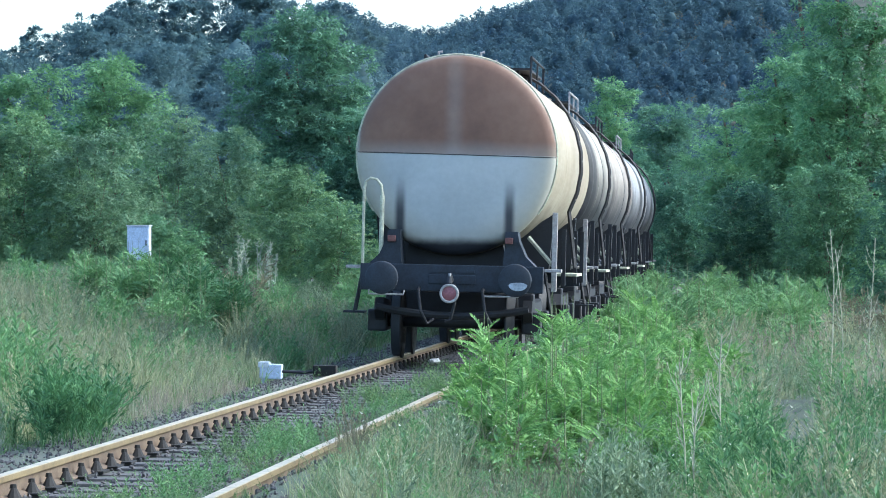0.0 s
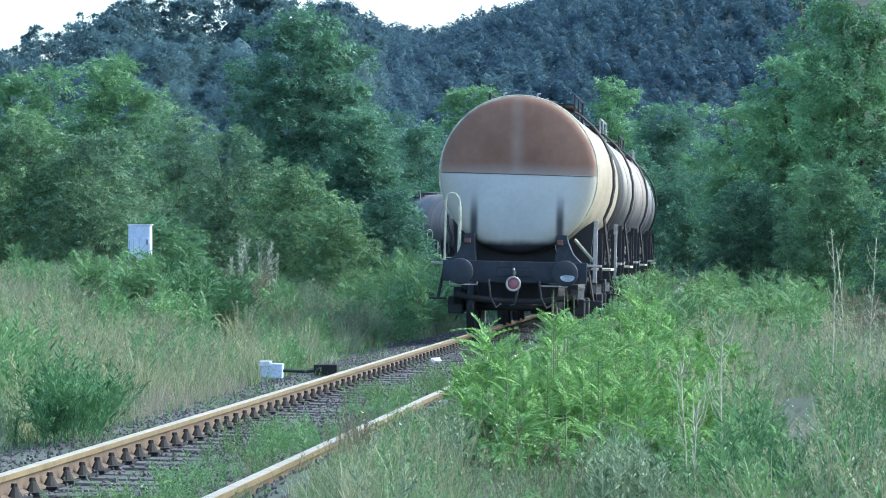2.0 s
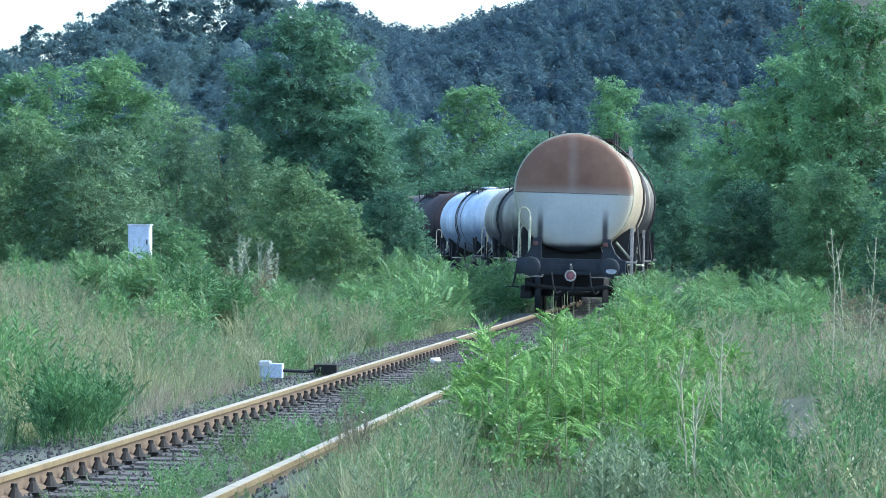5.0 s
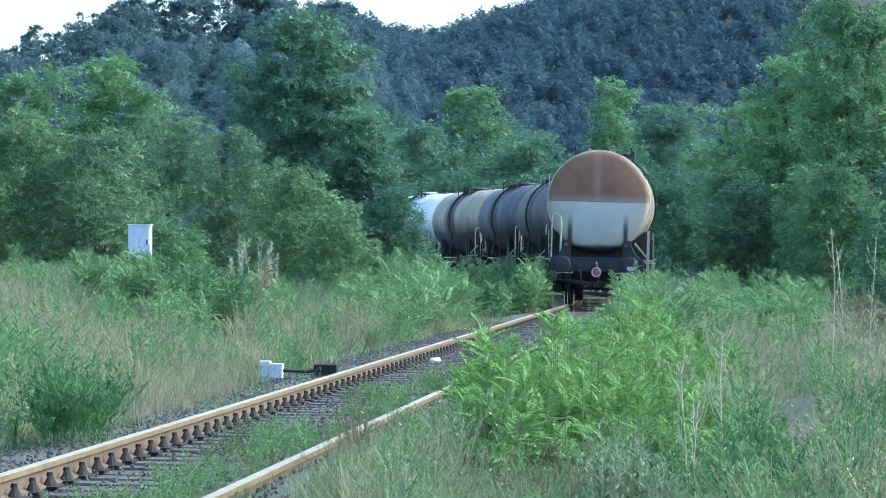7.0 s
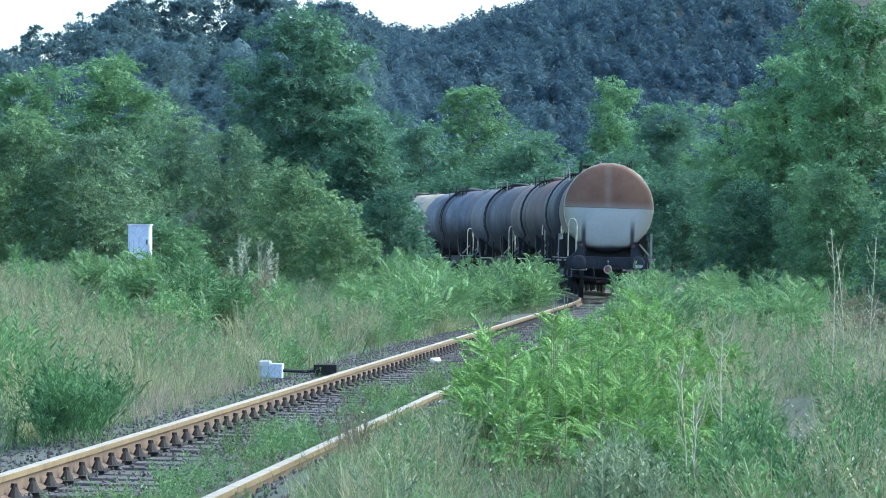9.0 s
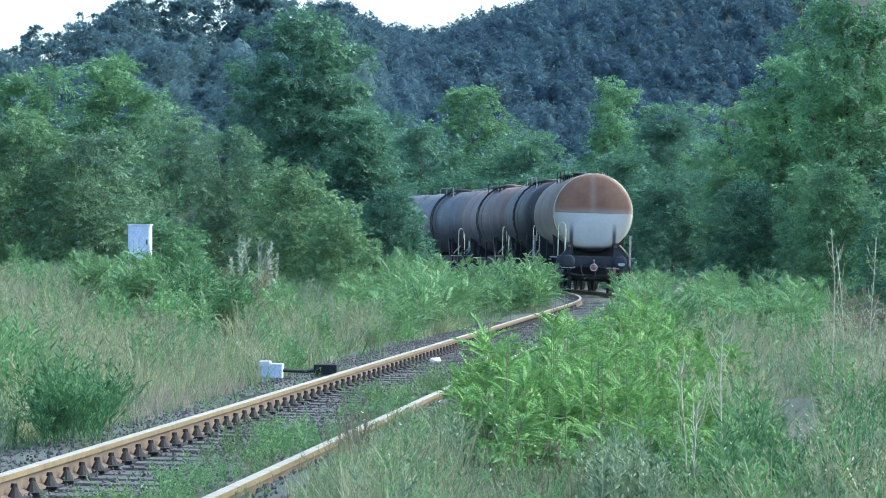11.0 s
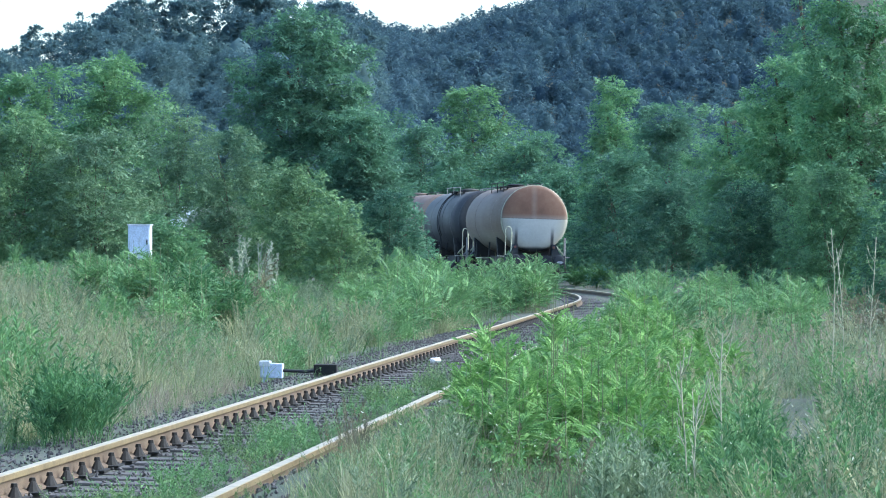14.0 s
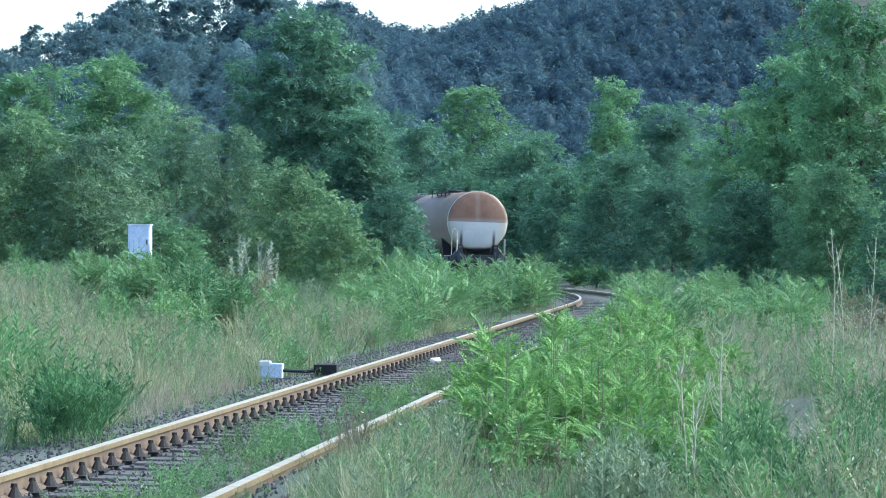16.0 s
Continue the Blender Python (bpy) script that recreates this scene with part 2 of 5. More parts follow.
TANK_Z, TANK_R = 2.68, 1.325
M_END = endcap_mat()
M_BARRELS = [
    barrel_mat("cream_tank_paint", (0.38, 0.335, 0.25), (0.27, 0.225, 0.155), (0.3, 0.255, 0.19), 2.2, (0.11, 0.092, 0.068), reach=2.6, film=(0.14, 0.086, 0.068)),
    barrel_mat("sooty_dark_tank_paint", (0.36, 0.335, 0.285), (0.22, 0.2, 0.165), (0.06, 0.06, 0.06), -4.2, (0.025, 0.026, 0.03), film=(0.04, 0.04, 0.045)),
    barrel_mat("tan_tank_paint", (0.34, 0.305, 0.265), (0.21, 0.18, 0.15), (0.19, 0.15, 0.125), 3.6, (0.06, 0.06, 0.065), film=(0.17, 0.11, 0.09)),
    barrel_mat("pale_grey_tank_paint", (0.34, 0.34, 0.34), (0.2, 0.2, 0.2), (0.03, 0.03, 0.033), 0.0, (0.05, 0.052, 0.06), film=(0.09, 0.085, 0.085)),
    barrel_mat("dark_grey_tank_paint", (0.17, 0.18, 0.2), (0.08, 0.085, 0.095), (0.025, 0.025, 0.027), 1.0, (0.03, 0.032, 0.036)),
    barrel_mat("yellowish_tank_paint", (0.42, 0.39, 0.3), (0.28, 0.25, 0.19), (0.05, 0.048, 0.045), 0.5, (0.05, 0.05, 0.055)),
    barrel_mat("silver_blue_tank_paint", (0.72, 0.78, 0.86), (0.5, 0.56, 0.65), (0.55, 0.6, 0.68), 0.0, (0.16, 0.2, 0.27)),
    barrel_mat("brown_black_tank_paint", (0.075, 0.055, 0.055), (0.035, 0.03, 0.03), (0.02, 0.018, 0.018), 0.0, (0.015, 0.015, 0.017)),
]


# ======== helpers for meshes ========
def part(name, data, material, parent=None, label="", m=None):
    """Links a bmesh or a mesh as one object, under a thing or under a part."""
    if isinstance(data, bmesh.types.BMesh):
        me = bpy.data.meshes.new(name)
        data.to_mesh(me)
        data.free()
    else:
        me = data
    if material is not None and not me.materials:
        me.materials.append(material)
    ob = new(name, me)
    if parent is not None:
        ob.parent = parent
    if m is not None:
        ob.matrix_basis = m
    if label:
        tagged(ob, label)
    return ob


def mesh_from(name, verts, faces, material, smooth=False):
    """A mesh from numpy arrays; faces all of one size (n, k)."""
    me = bpy.data.meshes.new(name)
    k = faces.shape[1]
    me.vertices.add(len(verts))
    me.vertices.foreach_set("co", np.ascontiguousarray(verts, dtype=np.float32).ravel())
    me.loops.add(faces.size)
    me.loops.foreach_set("vertex_index", np.ascontiguousarray(faces, dtype=np.int32).ravel())
    me.polygons.add(len(faces))
    me.polygons.foreach_set("loop_start", np.arange(0, faces.size, k, dtype=np.int32))
    me.polygons.foreach_set("use_smooth", np.full(len(faces), smooth))
    me.update(calc_edges=True)
    me.materials.append(material)
    return me


def box(bm, x0, x1, y0, y1, z0, z1, bev=0.0):
    r = bmesh.ops.create_cube(bm, size=1.0)
    bmesh.ops.scale(bm, vec=(x1 - x0, y1 - y0, z1 - z0), verts=r["verts"])
    bmesh.ops.translate(bm, vec=((x0 + x1) / 2, (y0 + y1) / 2, (z0 + z1) / 2), verts=r["verts"])
    if bev:
        es = list({e for v in r["verts"] for e in v.link_edges})
        bmesh.ops.bevel(bm, geom=es, offset=bev, segments=2, affect="EDGES", profile=0.6)
    return bm


def rod(bm, pts, r, seg=8):
    """A round bar through the points."""
    pts = [Vector(p) for p in pts]
    rings = []
    for i, p in enumerate(pts):
        d = (pts[min(i + 1, len(pts) - 1)] - pts[max(i - 1, 0)]).normalized()
        a = d.orthogonal().normalized() if i == 0 else (prev - d * prev.dot(d)).normalized()
        prev = a
        b = d.cross(a)
        rings.append([bm.verts.new(p + (a * math.cos(t) + b * math.sin(t)) * r) for t in (2 * math.pi * k / seg for k in range(seg))])
    for u, v in zip(rings, rings[1:]):
        for k in range(seg):
            bm.faces.new((u[k], u[(k + 1) % seg], v[(k + 1) % seg], v[k]))
    bm.faces.new(rings[0][::-1])
    bm.faces.new(rings[-1])
    return bm


def lathe(bm, profile, seg=48, axis="y", at=(0, 0, 0)):
    """Turns (distance along the axis, radius) about an axis through at."""
    rings = []
    for d, r in profile:
        ring = []
        for k in range(seg):
            t = 2 * math.pi * k / seg
            a, b = math.cos(t) * r, math.sin(t) * r
            co = {"y": (a, d, b), "x": (d, a, b), "z": (a, b, d)}[axis]
            ring.append(bm.verts.new(Vector(co) + Vector(at)))
        rings.append(ring)
    for u, v in zip(rings, rings[1:]):
        for k in range(seg):
            f = bm.faces.new((u[k], u[(k + 1) % seg], v[(k + 1) % seg], v[k]))
            f.smooth = True
    for ring in (rings[0], rings[-1]):
        bm.faces.new(ring)
    bmesh.ops.recalc_face_normals(bm, faces=bm.faces[:])
    return bm


def prism(bm, outline, y0, y1):
    """An outline in x, z pulled from y0 to y1."""
    a = [bm.verts.new((x, y0, z)) for x, z in outline]
    b = [bm.verts.new((x, y1, z)) for x, z in outline]
    n = len(outline)
    bm.faces.new(a)
    bm.faces.new(b[::-1])
    for i in range(n):
        bm.faces.new((a[i], b[i], b[(i + 1) % n], a[(i + 1) % n]))
    bmesh.ops.recalc_face_normals(bm, faces=bm.faces[:])
    return bm


# ======== the line of the track ========
def track_line():
    y, a = 12.0, 0.07606
    x = 0.134 + (y - 52.2) * math.tan(a)
    pts, ds = [], 0.1
    for _ in range(3700):
        pts.append((x, y, a))
        k = 0.0 if y < 97.9 else -min(1.0, (y - 97.9) / 16.3) / 279.5
        a += k * ds
        x += math.sin(a) * ds
        y += math.cos(a) * ds
    return np.array(pts)


LINE = track_line()


def on_track(s):
    """Place and heading at s metres along the track; s = 0 lies abeam of y = 12."""
    i = min(max(s, 0) * 10, len(LINE) - 2)
    k = int(i)
    return LINE[k] + (LINE[k + 1] - LINE[k]) * (i - k)


LX, LY = LINE[:, 0], LINE[:, 1]


def beside(x, y):
    """Metres to the right of the track's middle (about)."""
    return (x - np.interp(y, LY, LX)) * np.cos(np.interp(y, LY, LINE[:, 2]))


def step(v, lo, hi):
    t = np.clip((v - lo) / (hi - lo), 0, 1)
    return t * t * (3 - 2 * t)


def height(x, y):
    """The lie of the land, in metres above the rail heads."""
    x, y = np.asarray(x, float), np.asarray(y, float)
    d = beside(x, np.minimum(y, 330))
    h = -0.182 - 0.13 * step(np.abs(d), 1.5, 2.6)
    h = h + 0.125 * step(d, 0.68, 0.95) * (1 - step(d, 1.6, 3.2)) * (1 - step(y, 60, 75))
    h = h + 0.75 * step(-d, 3.0, 10.0) + 0.45 * step(d, 4.5, 12.0)
    h = h + 0.05 * np.sin(x * 1.7 + y * 0.31) * np.sin(y * 0.9) * step(np.abs(d), 2, 3)
    h = h + 10.6 * step(y, 285, 345) * step(-x, -6, 14) * (1 - 0.42 * step(-x, 24, 42))
    far = 54.0 + 0.36 * np.clip(x + 4.0, 0, 160) + 0.25 * np.clip(-x - 8.0, 0, 24) - 10.0 * step(-x, -6, 14) - 26.0 * step(-x, 38, 80)
    h = h + far * step(y, 640, 1120)
    return h


# ======== ground, one sheet ========
def build_ground():
    xs = np.concatenate([-np.geomspace(2500, 16, 26), np.linspace(-15, 15, 121), np.geomspace(16, 2500, 26)])
    ys = np.concatenate([-np.geomspace(1500, 5, 16), np.linspace(0, 180, 161), np.linspace(184, 620, 90), np.linspace(635, 1130, 34), np.geomspace(1180, 4500, 14)])
    gx, gy = np.meshgrid(xs, ys)
    v = np.stack([gx, gy, height(gx, gy)], -1).reshape(-1, 3)
    n, m = len(xs), len(ys)
    i = (np.arange(m - 1)[:, None] * n + np.arange(n - 1)[None]).ravel()
    f = np.stack([i, i + 1, i + n + 1, i + n], 1)
    ob = new("ground", mesh_from("ground", v, f, M_GROUND, True))
    tagged(ob, "weedy grey-brown earth rising to a wooded hill", "ground", kind="structure")


build_ground()


# ======== plants ========
def stack(template, mats):
    """Copies a template (verts, faces) by many 4 x 4 matrices into one pair of arrays."""
    tv, tf = template
    h4 = np.concatenate([tv, np.ones((len(tv), 1))], 1)
    v = np.einsum("nij,kj->nki", mats, h4)[..., :3].reshape(-1, 3)
    f = (tf[None] + (np.arange(len(mats)) * len(tv))[:, None, None]).reshape(-1, tf.shape[1])
    return v, f


def join(*pairs):
    vs, fs, o = [], [], 0
    for v, f in pairs:
        vs.append(v)
        fs.append(f + o)
        o += len(v)
    return np.concatenate(vs), np.concatenate(fs)


def frames(pos, out, roll, size):
    """Matrices at pos whose y axis points along out, turned by roll, scaled by size (n,) or (n, 3)."""
    y = out / np.linalg.norm(out, axis=1, keepdims=True)
    up = np.tile([0.0, 0.0, 1.0], (len(y), 1)) + 1e-3
    x = np.cross(y, up)
    x /= np.linalg.norm(x, axis=1, keepdims=True)
    z = np.cross(x, y)
    c, s = np.cos(roll)[:, None], np.sin(roll)[:, None]
    x, z = x * c + z * s, z * c - x * s
    size = np.asarray(size, float)
    if size.ndim == 1:
        size = np.stack([size] * 3, 1)
    m = np.zeros((len(y), 4, 4))
    m[:, :3, 0], m[:, :3, 1], m[:, :3, 2] = x * size[:, :1], y * size[:, 1:2], z * size[:, 2:]
    m[:, :3, 3], m[:, 3, 3] = pos, 1
    return m


def leaf_blade(w=0.3):
    """One leaf along y, one metre long, folded a little at its midrib."""
    v = np.array([(0, 0, 0), (w / 2, 0.45, 0.06), (0, 1, -0.08), (-w / 2, 0.45, 0.06)], float)
    return v, np.array([(0, 1, 2, 3)])


def far_frond(pairs, w=0.3, length=0.36, arch=0.5):
    """A feather leaf for growth far off: three-cornered leaflets on an arching midrib."""
    out = []
    for i in range(pairs):
        t = 0.15 + 0.8 * i / (pairs - 1)
        for sgn in (-1, 1):
            out.append(np.array(pose(0, t, -arch * t * t, -8 - 20 * t, 0, -sgn * (66 - 28 * t)) @ Matrix.Diagonal((length,) * 3 + (1,))))
    out.append(np.array(pose(0, 0.9, -arch * 0.85, -35, 0, 0) @ Matrix.Diagonal((length * 0.8,) * 3 + (1,))))
    leaf = (np.array([(-w / 2, 0.25, 0.03), (w / 2, 0.35, 0.03), (0.0, 1.0, -0.08)]), np.array([(0, 1, 2)]))
    return stack(leaf, np.array(out))


def frond(pairs, w=0.2, length=0.34, arch=0.35):
    """A feather leaf along y, one metre long: leaflet pairs on an arching midrib, and one at the tip."""
    out = []
    for i in range(pairs):
        t = 0.18 + 0.8 * i / (pairs - 1)
        L = length * (1 - 0.5 * abs(t - 0.45) ** 1.3)
        for sgn in (-1, 1):
            m = pose(0, t, -arch * t * t, -8 - 20 * t, 0, -sgn * (68 - 25 * t)) @ Matrix.Diagonal((L, L, L, 1))
            out.append(np.array(m))
    out.append(np.array(pose(0, 0.98, -arch, -35, 0, 0) @ Matrix.Diagonal((length * 0.8,) * 3 + (1,))))
    leaf = leaf_blade(w * 1.6)
    v, f = stack(leaf, np.array(out))
    ribs = []
    for k in range(4):
        a, b = k / 4, (k + 1) / 4
        ribs += [(-0.006, a, -arch * a * a), (0.006, a, -arch * a * a), (0.006, b, -arch * b * b), (-0.006, b, -arch * b * b)]
    return join((v, f), (np.array(ribs), np.arange(16).reshape(4, 4)))


def spray():
    """A small feather spray along y, one metre long: two leaflet pairs and one at the tip."""
    out = []
    for t, turn in ((0.22, 62), (0.58, 50)):
        for sgn in (-1, 1):
            out.append(np.array(pose(0, t, -0.1 * t, -10, sgn * 12, -sgn * turn) @ Matrix.Diagonal((0.5, 0.5, 0.5, 1))))
    out.append(np.array(pose(0, 0.62, -0.08, -16, 0, 0) @ Matrix.Diagonal((0.5, 0.5, 0.5, 1))))
    leaf = (np.array([(-0.2, 0.2, 0.03), (0.22, 0.3, 0.03), (0.0, 1.05, -0.08)]), np.array([(0, 1, 2)]))
    return stack(leaf, np.array(out))


def tuft(rng, blades, spread, lean, width):
    """A tuft of grass blades about one metre high."""
    vs, fs = [], []
    for b in range(blades):
        a = rng.uniform(0, 2 * math.pi)
        d = np.array([math.cos(a), math.sin(a), 0])
        s = np.array([-d[1], d[0], 0]) * width * rng.uniform(0.6, 1.2)
        p = d * rng.uniform(0, spread)
        h, l = rng.uniform(0.55, 1.0), lean * rng.uniform(0.3, 1.2)
        q = p + d * l * 0.3 + np.array([0, 0, h * 0.6])
        r = p + d * l + np.array([0, 0, h])
        o = len(vs) * 1
        vs += [p - s, p + s, q + s * 0.8, q - s * 0.8, r + s * 0.12, r - s * 0.12]
        fs += [(o, o + 1, o + 2, o + 3), (o + 3, o + 2, o + 4, o + 5)]
    return np.array(vs), np.array(fs)


def herb(rng, leaves, lmin, lmax, w, stemw=0.006, top=0.0):
    """An upright weed one metre high: thin stem with narrow leaves up it, and seed plume at the top."""
    stem = []
    for a in (0, math.pi / 2):
        dx, dy = math.cos(a) * stemw, math.sin(a) * stemw
        stem += [(-dx, -dy, 0), (dx, dy, 0), (dx * 0.4, dy * 0.4, 1), (-dx * 0.4, -dy * 0.4, 1)]
    z = np.sort(rng.uniform(0.08, 1.0, leaves))
    a = np.arange(leaves) * 2.4 + rng.uniform(0, 0.6, leaves)
    el = rng.uniform(0.2, 1.0, leaves)
    out = np.stack([np.cos(a) * np.cos(el), np.sin(a) * np.cos(el), np.sin(el)], 1)
    pos = np.stack([np.zeros(leaves), np.zeros(leaves), z], 1)
    L = rng.uniform(lmin, lmax, leaves) * (1.1 - 0.6 * z)
    v, f = stack(leaf_blade(w), frames(pos, out, rng.uniform(-0.6, 0.6, leaves), L))
    pairs = [(np.array(stem), np.arange(8).reshape(2, 4)), (v, f)]
    if top:
        n = 26
        zz = rng.uniform(1 - top, 1.02, n)
        a = rng.uniform(0, 6.28, n)
        o = np.stack([np.cos(a), np.sin(a), np.full(n, 1.2)], 1)
        v2, f2 = stack(leaf_blade(0.35), frames(np.stack([zz * 0, zz * 0, zz], 1), o, a, rng.uniform(0.03, 0.075, n)))
        pairs.append((v2, f2))
    return join(*pairs)


def branched(rng, arms, leaves, lmin, lmax, w):
    """A branched weed one metre high: a stem, rising side shoots, and narrow leaves along all of them."""
    quads, pos, out, size = [], [], [], []
    shoots = [(np.zeros(3), np.array([0.0, 0.0, 1.0]), 1.0)]
    for k in range(arms):
        z = rng.uniform(0.08, 0.62)
        a = k * 2.4 + rng.uniform(-0.4, 0.4)
        d = np.array([math.cos(a), math.sin(a), rng.uniform(1.0, 2.2)])
        shoots.append((np.array([0, 0, z]), d / np.linalg.norm(d), rng.uniform(0.45, 0.85) * (1.02 - z)))
    for p, d, L in shoots:
        q = p + d * L
        sx = np.array([0.006, 0.0, 0.0])
        quads += [p - sx, p + sx, q + sx * 0.4, q - sx * 0.4]
        n = max(4, int(leaves * L))
        for t in np.sort(rng.uniform(0.2, 1.0, n)):
            a = rng.uniform(0, 6.28)
            pos.append(p + d * L * t)
            out.append(d * rng.uniform(0.4, 1.4) + np.array([math.cos(a), math.sin(a), 0.1]) * 0.9)
            size.append(rng.uniform(lmin, lmax) * (1.15 - 0.5 * t))
    v, f = stack(leaf_blade(w), frames(np.array(pos), np.array(out), rng.uniform(-0.7, 0.7, len(pos)), np.array(size)))
    return join((np.array(quads), np.arange(len(quads)).reshape(-1, 4)), (v, f))


def upright(x, y, size, rng, lean=0.12, sink=0.03):
    """Matrices of plants that stand on the ground."""
    n = len(x)
    yaw = rng.uniform(0, 2 * math.pi, n)
    lx, ly = rng.normal(0, lean, n), rng.normal(0, lean, n)
    m = np.zeros((n, 4, 4))
    c, s = np.cos(yaw), np.sin(yaw)
    m[:, 0, 0], m[:, 0, 1], m[:, 1, 0], m[:, 1, 1] = c * size, -s * size, s * size, c * size
    m[:, 0, 2], m[:, 1, 2], m[:, 2, 2] = lx * size, ly * size, size
    m[:, 0, 3], m[:, 1, 3], m[:, 2, 3], m[:, 3, 3] = x, y, height(x, y) - sink, 1
    return m


def field(name, label, category, templates, x, y, size, material, rng, lean=0.12):
    which = rng.integers(0, len(templates), len(x))
    pairs = []
    for k, t in enumerate(templates):
        s = which == k
        if s.any():
            pairs.append(stack(t, upright(x[s], y[s], size[s], rng, lean)))
    v, f = join(*pairs)
    ob = new(name, mesh_from(name, v, f, material))
    return tagged(ob, label, category, kind="stuff")


def px_x(px, y):
    return (px - 784.0) / FOCAL * y


def top_z(py, y):
    return EYE_Z - (py - 445.0) / FOCAL * y


def crown_points(rng, lumps, n, shell=0.45, subs=14, fine=0.34, flat=0.6):
    """Points and outward ways on small flattened clumps, which sit on the outer shells of larger lumps (x, y, z, rx, ry, rz)."""
    lumps = np.array(lumps, float)
    w = (lumps[:, 3] * lumps[:, 5]) ** 1.0
    k = len(lumps) * subs
    idx = rng.choice(len(lumps), k, p=w / w.sum())
    u = rng.normal(size=(k, 3))
    u[:, 1] = np.where(rng.random(k) < 0.6, -np.abs(u[:, 1]), u[:, 1])
    u /= np.linalg.norm(u, axis=1, keepdims=True)
    c = lumps[idx, :3] + u * lumps[idx, 3:] * (1 - shell * rng.random(k) ** 1.5)[:, None]
    r = lumps[idx, 3] * fine * rng.uniform(0.55, 1.45, k)
    j = rng.integers(0, k, n)
    q = rng.normal(size=(n, 3))
    q[:, 2] = np.where(rng.random(n) < 0.55, np.abs(q[:, 2]), q[:, 2])
    q /= np.linalg.norm(q, axis=1, keepdims=True)
    p = c[j] + q * (r[j] * (1 - 0.5 * rng.random(n) ** 1.5))[:, None] * np.array([1.0, 1.0, flat])
    return p, q * 0.7 + u[j] * 0.6


SPRAY = spray()


def add_tree(name, label, category, px, y, top, half, leaves, material, seed, leaf=0.3, base=None, lumps=26, trunk=True, shape="round", group="", ragged=0.35, pad=0.75):
    """A tree or bush: tapered trunk, limbs, and a crown of leaf sprays on lumps of uneven size.
    px, top and half say how wide and tall it stands against the sky seen from the track side."""
    rng = np.random.default_rng(seed)
    x0, hw = px_x(px, y), half * y / FOCAL
    g = float(height(x0, y))
    zt = top_z(top, y)
    zb = g + 0.05 if base is None else top_z(base, y)
    H = zt - zb
    ls = []
    for k in range(lumps):
        t = (k + 0.5) / lumps
        if shape == "round":
            prof = math.sin(math.pi * (0.2 + 0.68 * t)) ** 0.7
        elif shape == "cone":
            prof = (1 - 0.75 * t) * (0.8 + 0.2 * min(1, t * 5))
        else:
            prof = math.sqrt(max(0.08, 1 - t ** 2.0))
        a = math.pi + k * 2.4 % math.pi + rng.uniform(-0.5, 0.5)
        rr = hw * prof
        r = hw * rng.uniform(0.22, 0.4) * (0.55 + 0.5 * prof)
        d = max(rr - r * 0.7, 0) * rng.uniform(0.7, 1.08)
        r_z = min(r * pad * rng.uniform(0.75, 1.2), H * 0.25)
        ls.append((x0 + math.cos(a) * d, y + math.sin(a) * d * 0.8, min(zb + H * t, zt - r_z), r, r, r_z))
    ls.append((x0, y, zb + H * 0.42, hw * 0.6, hw * 0.5, H * 0.42))
    p, u = crown_points(rng, ls, int(leaves * 0.66), 0.38, 15, 0.32, 0.8 * pad)
    keep = (p[:, 2] > g + 0.02) & (u[:, 1] < 0.55)
    p, u = p[keep], u[keep]
    out = u * np.array([1, 1, 0.6]) + rng.normal(0, ragged, u.shape) + np.array([0, 0, -0.1])
    m = frames(p, out, rng.normal(0, 0.5, len(p)), leaf * 0.92 * rng.uniform(0.55, 1.4, len(p)))
    v, f = stack(SPRAY, m)
    root = new(name)
    root.location = (x0, y, g)
    tagged(root, label, category, group)
    v = v - np.array([x0, y, g])
    part("crown", mesh_from("crown", v, f, material), None, root)
    bm = bmesh.new()
    th = H * (0.62 if trunk else 0.45)
    r0 = max(0.03, (0.016 if trunk else 0.007) * (zt - g))
    n = 6
    line = [(rng.normal(0, 0.02) * th * i / n, rng.normal(0, 0.02) * th * i / n, -0.1 + (zb - g + th) * i / n) for i in range(n + 1)]
    for (a, b, i) in zip(line, line[1:], range(n)):
        rod(bm, [a, b], r0 * (1 - 0.75 * i / n), 8)
    for k in range(9):
        L = ls[int(rng.integers(len(ls)))]
        i = int(rng.integers(1, n))
        a = Vector(line[i])
        b = Vector((L[0] - x0, L[1] - y, L[2] - g))
        rod(bm, [a, a.lerp(b, 0.5) + Vector((0, 0, 0.08 * H)), b], r0 * 0.35, 6)
    part("trunk", bm, M_BARK, root)
    return root


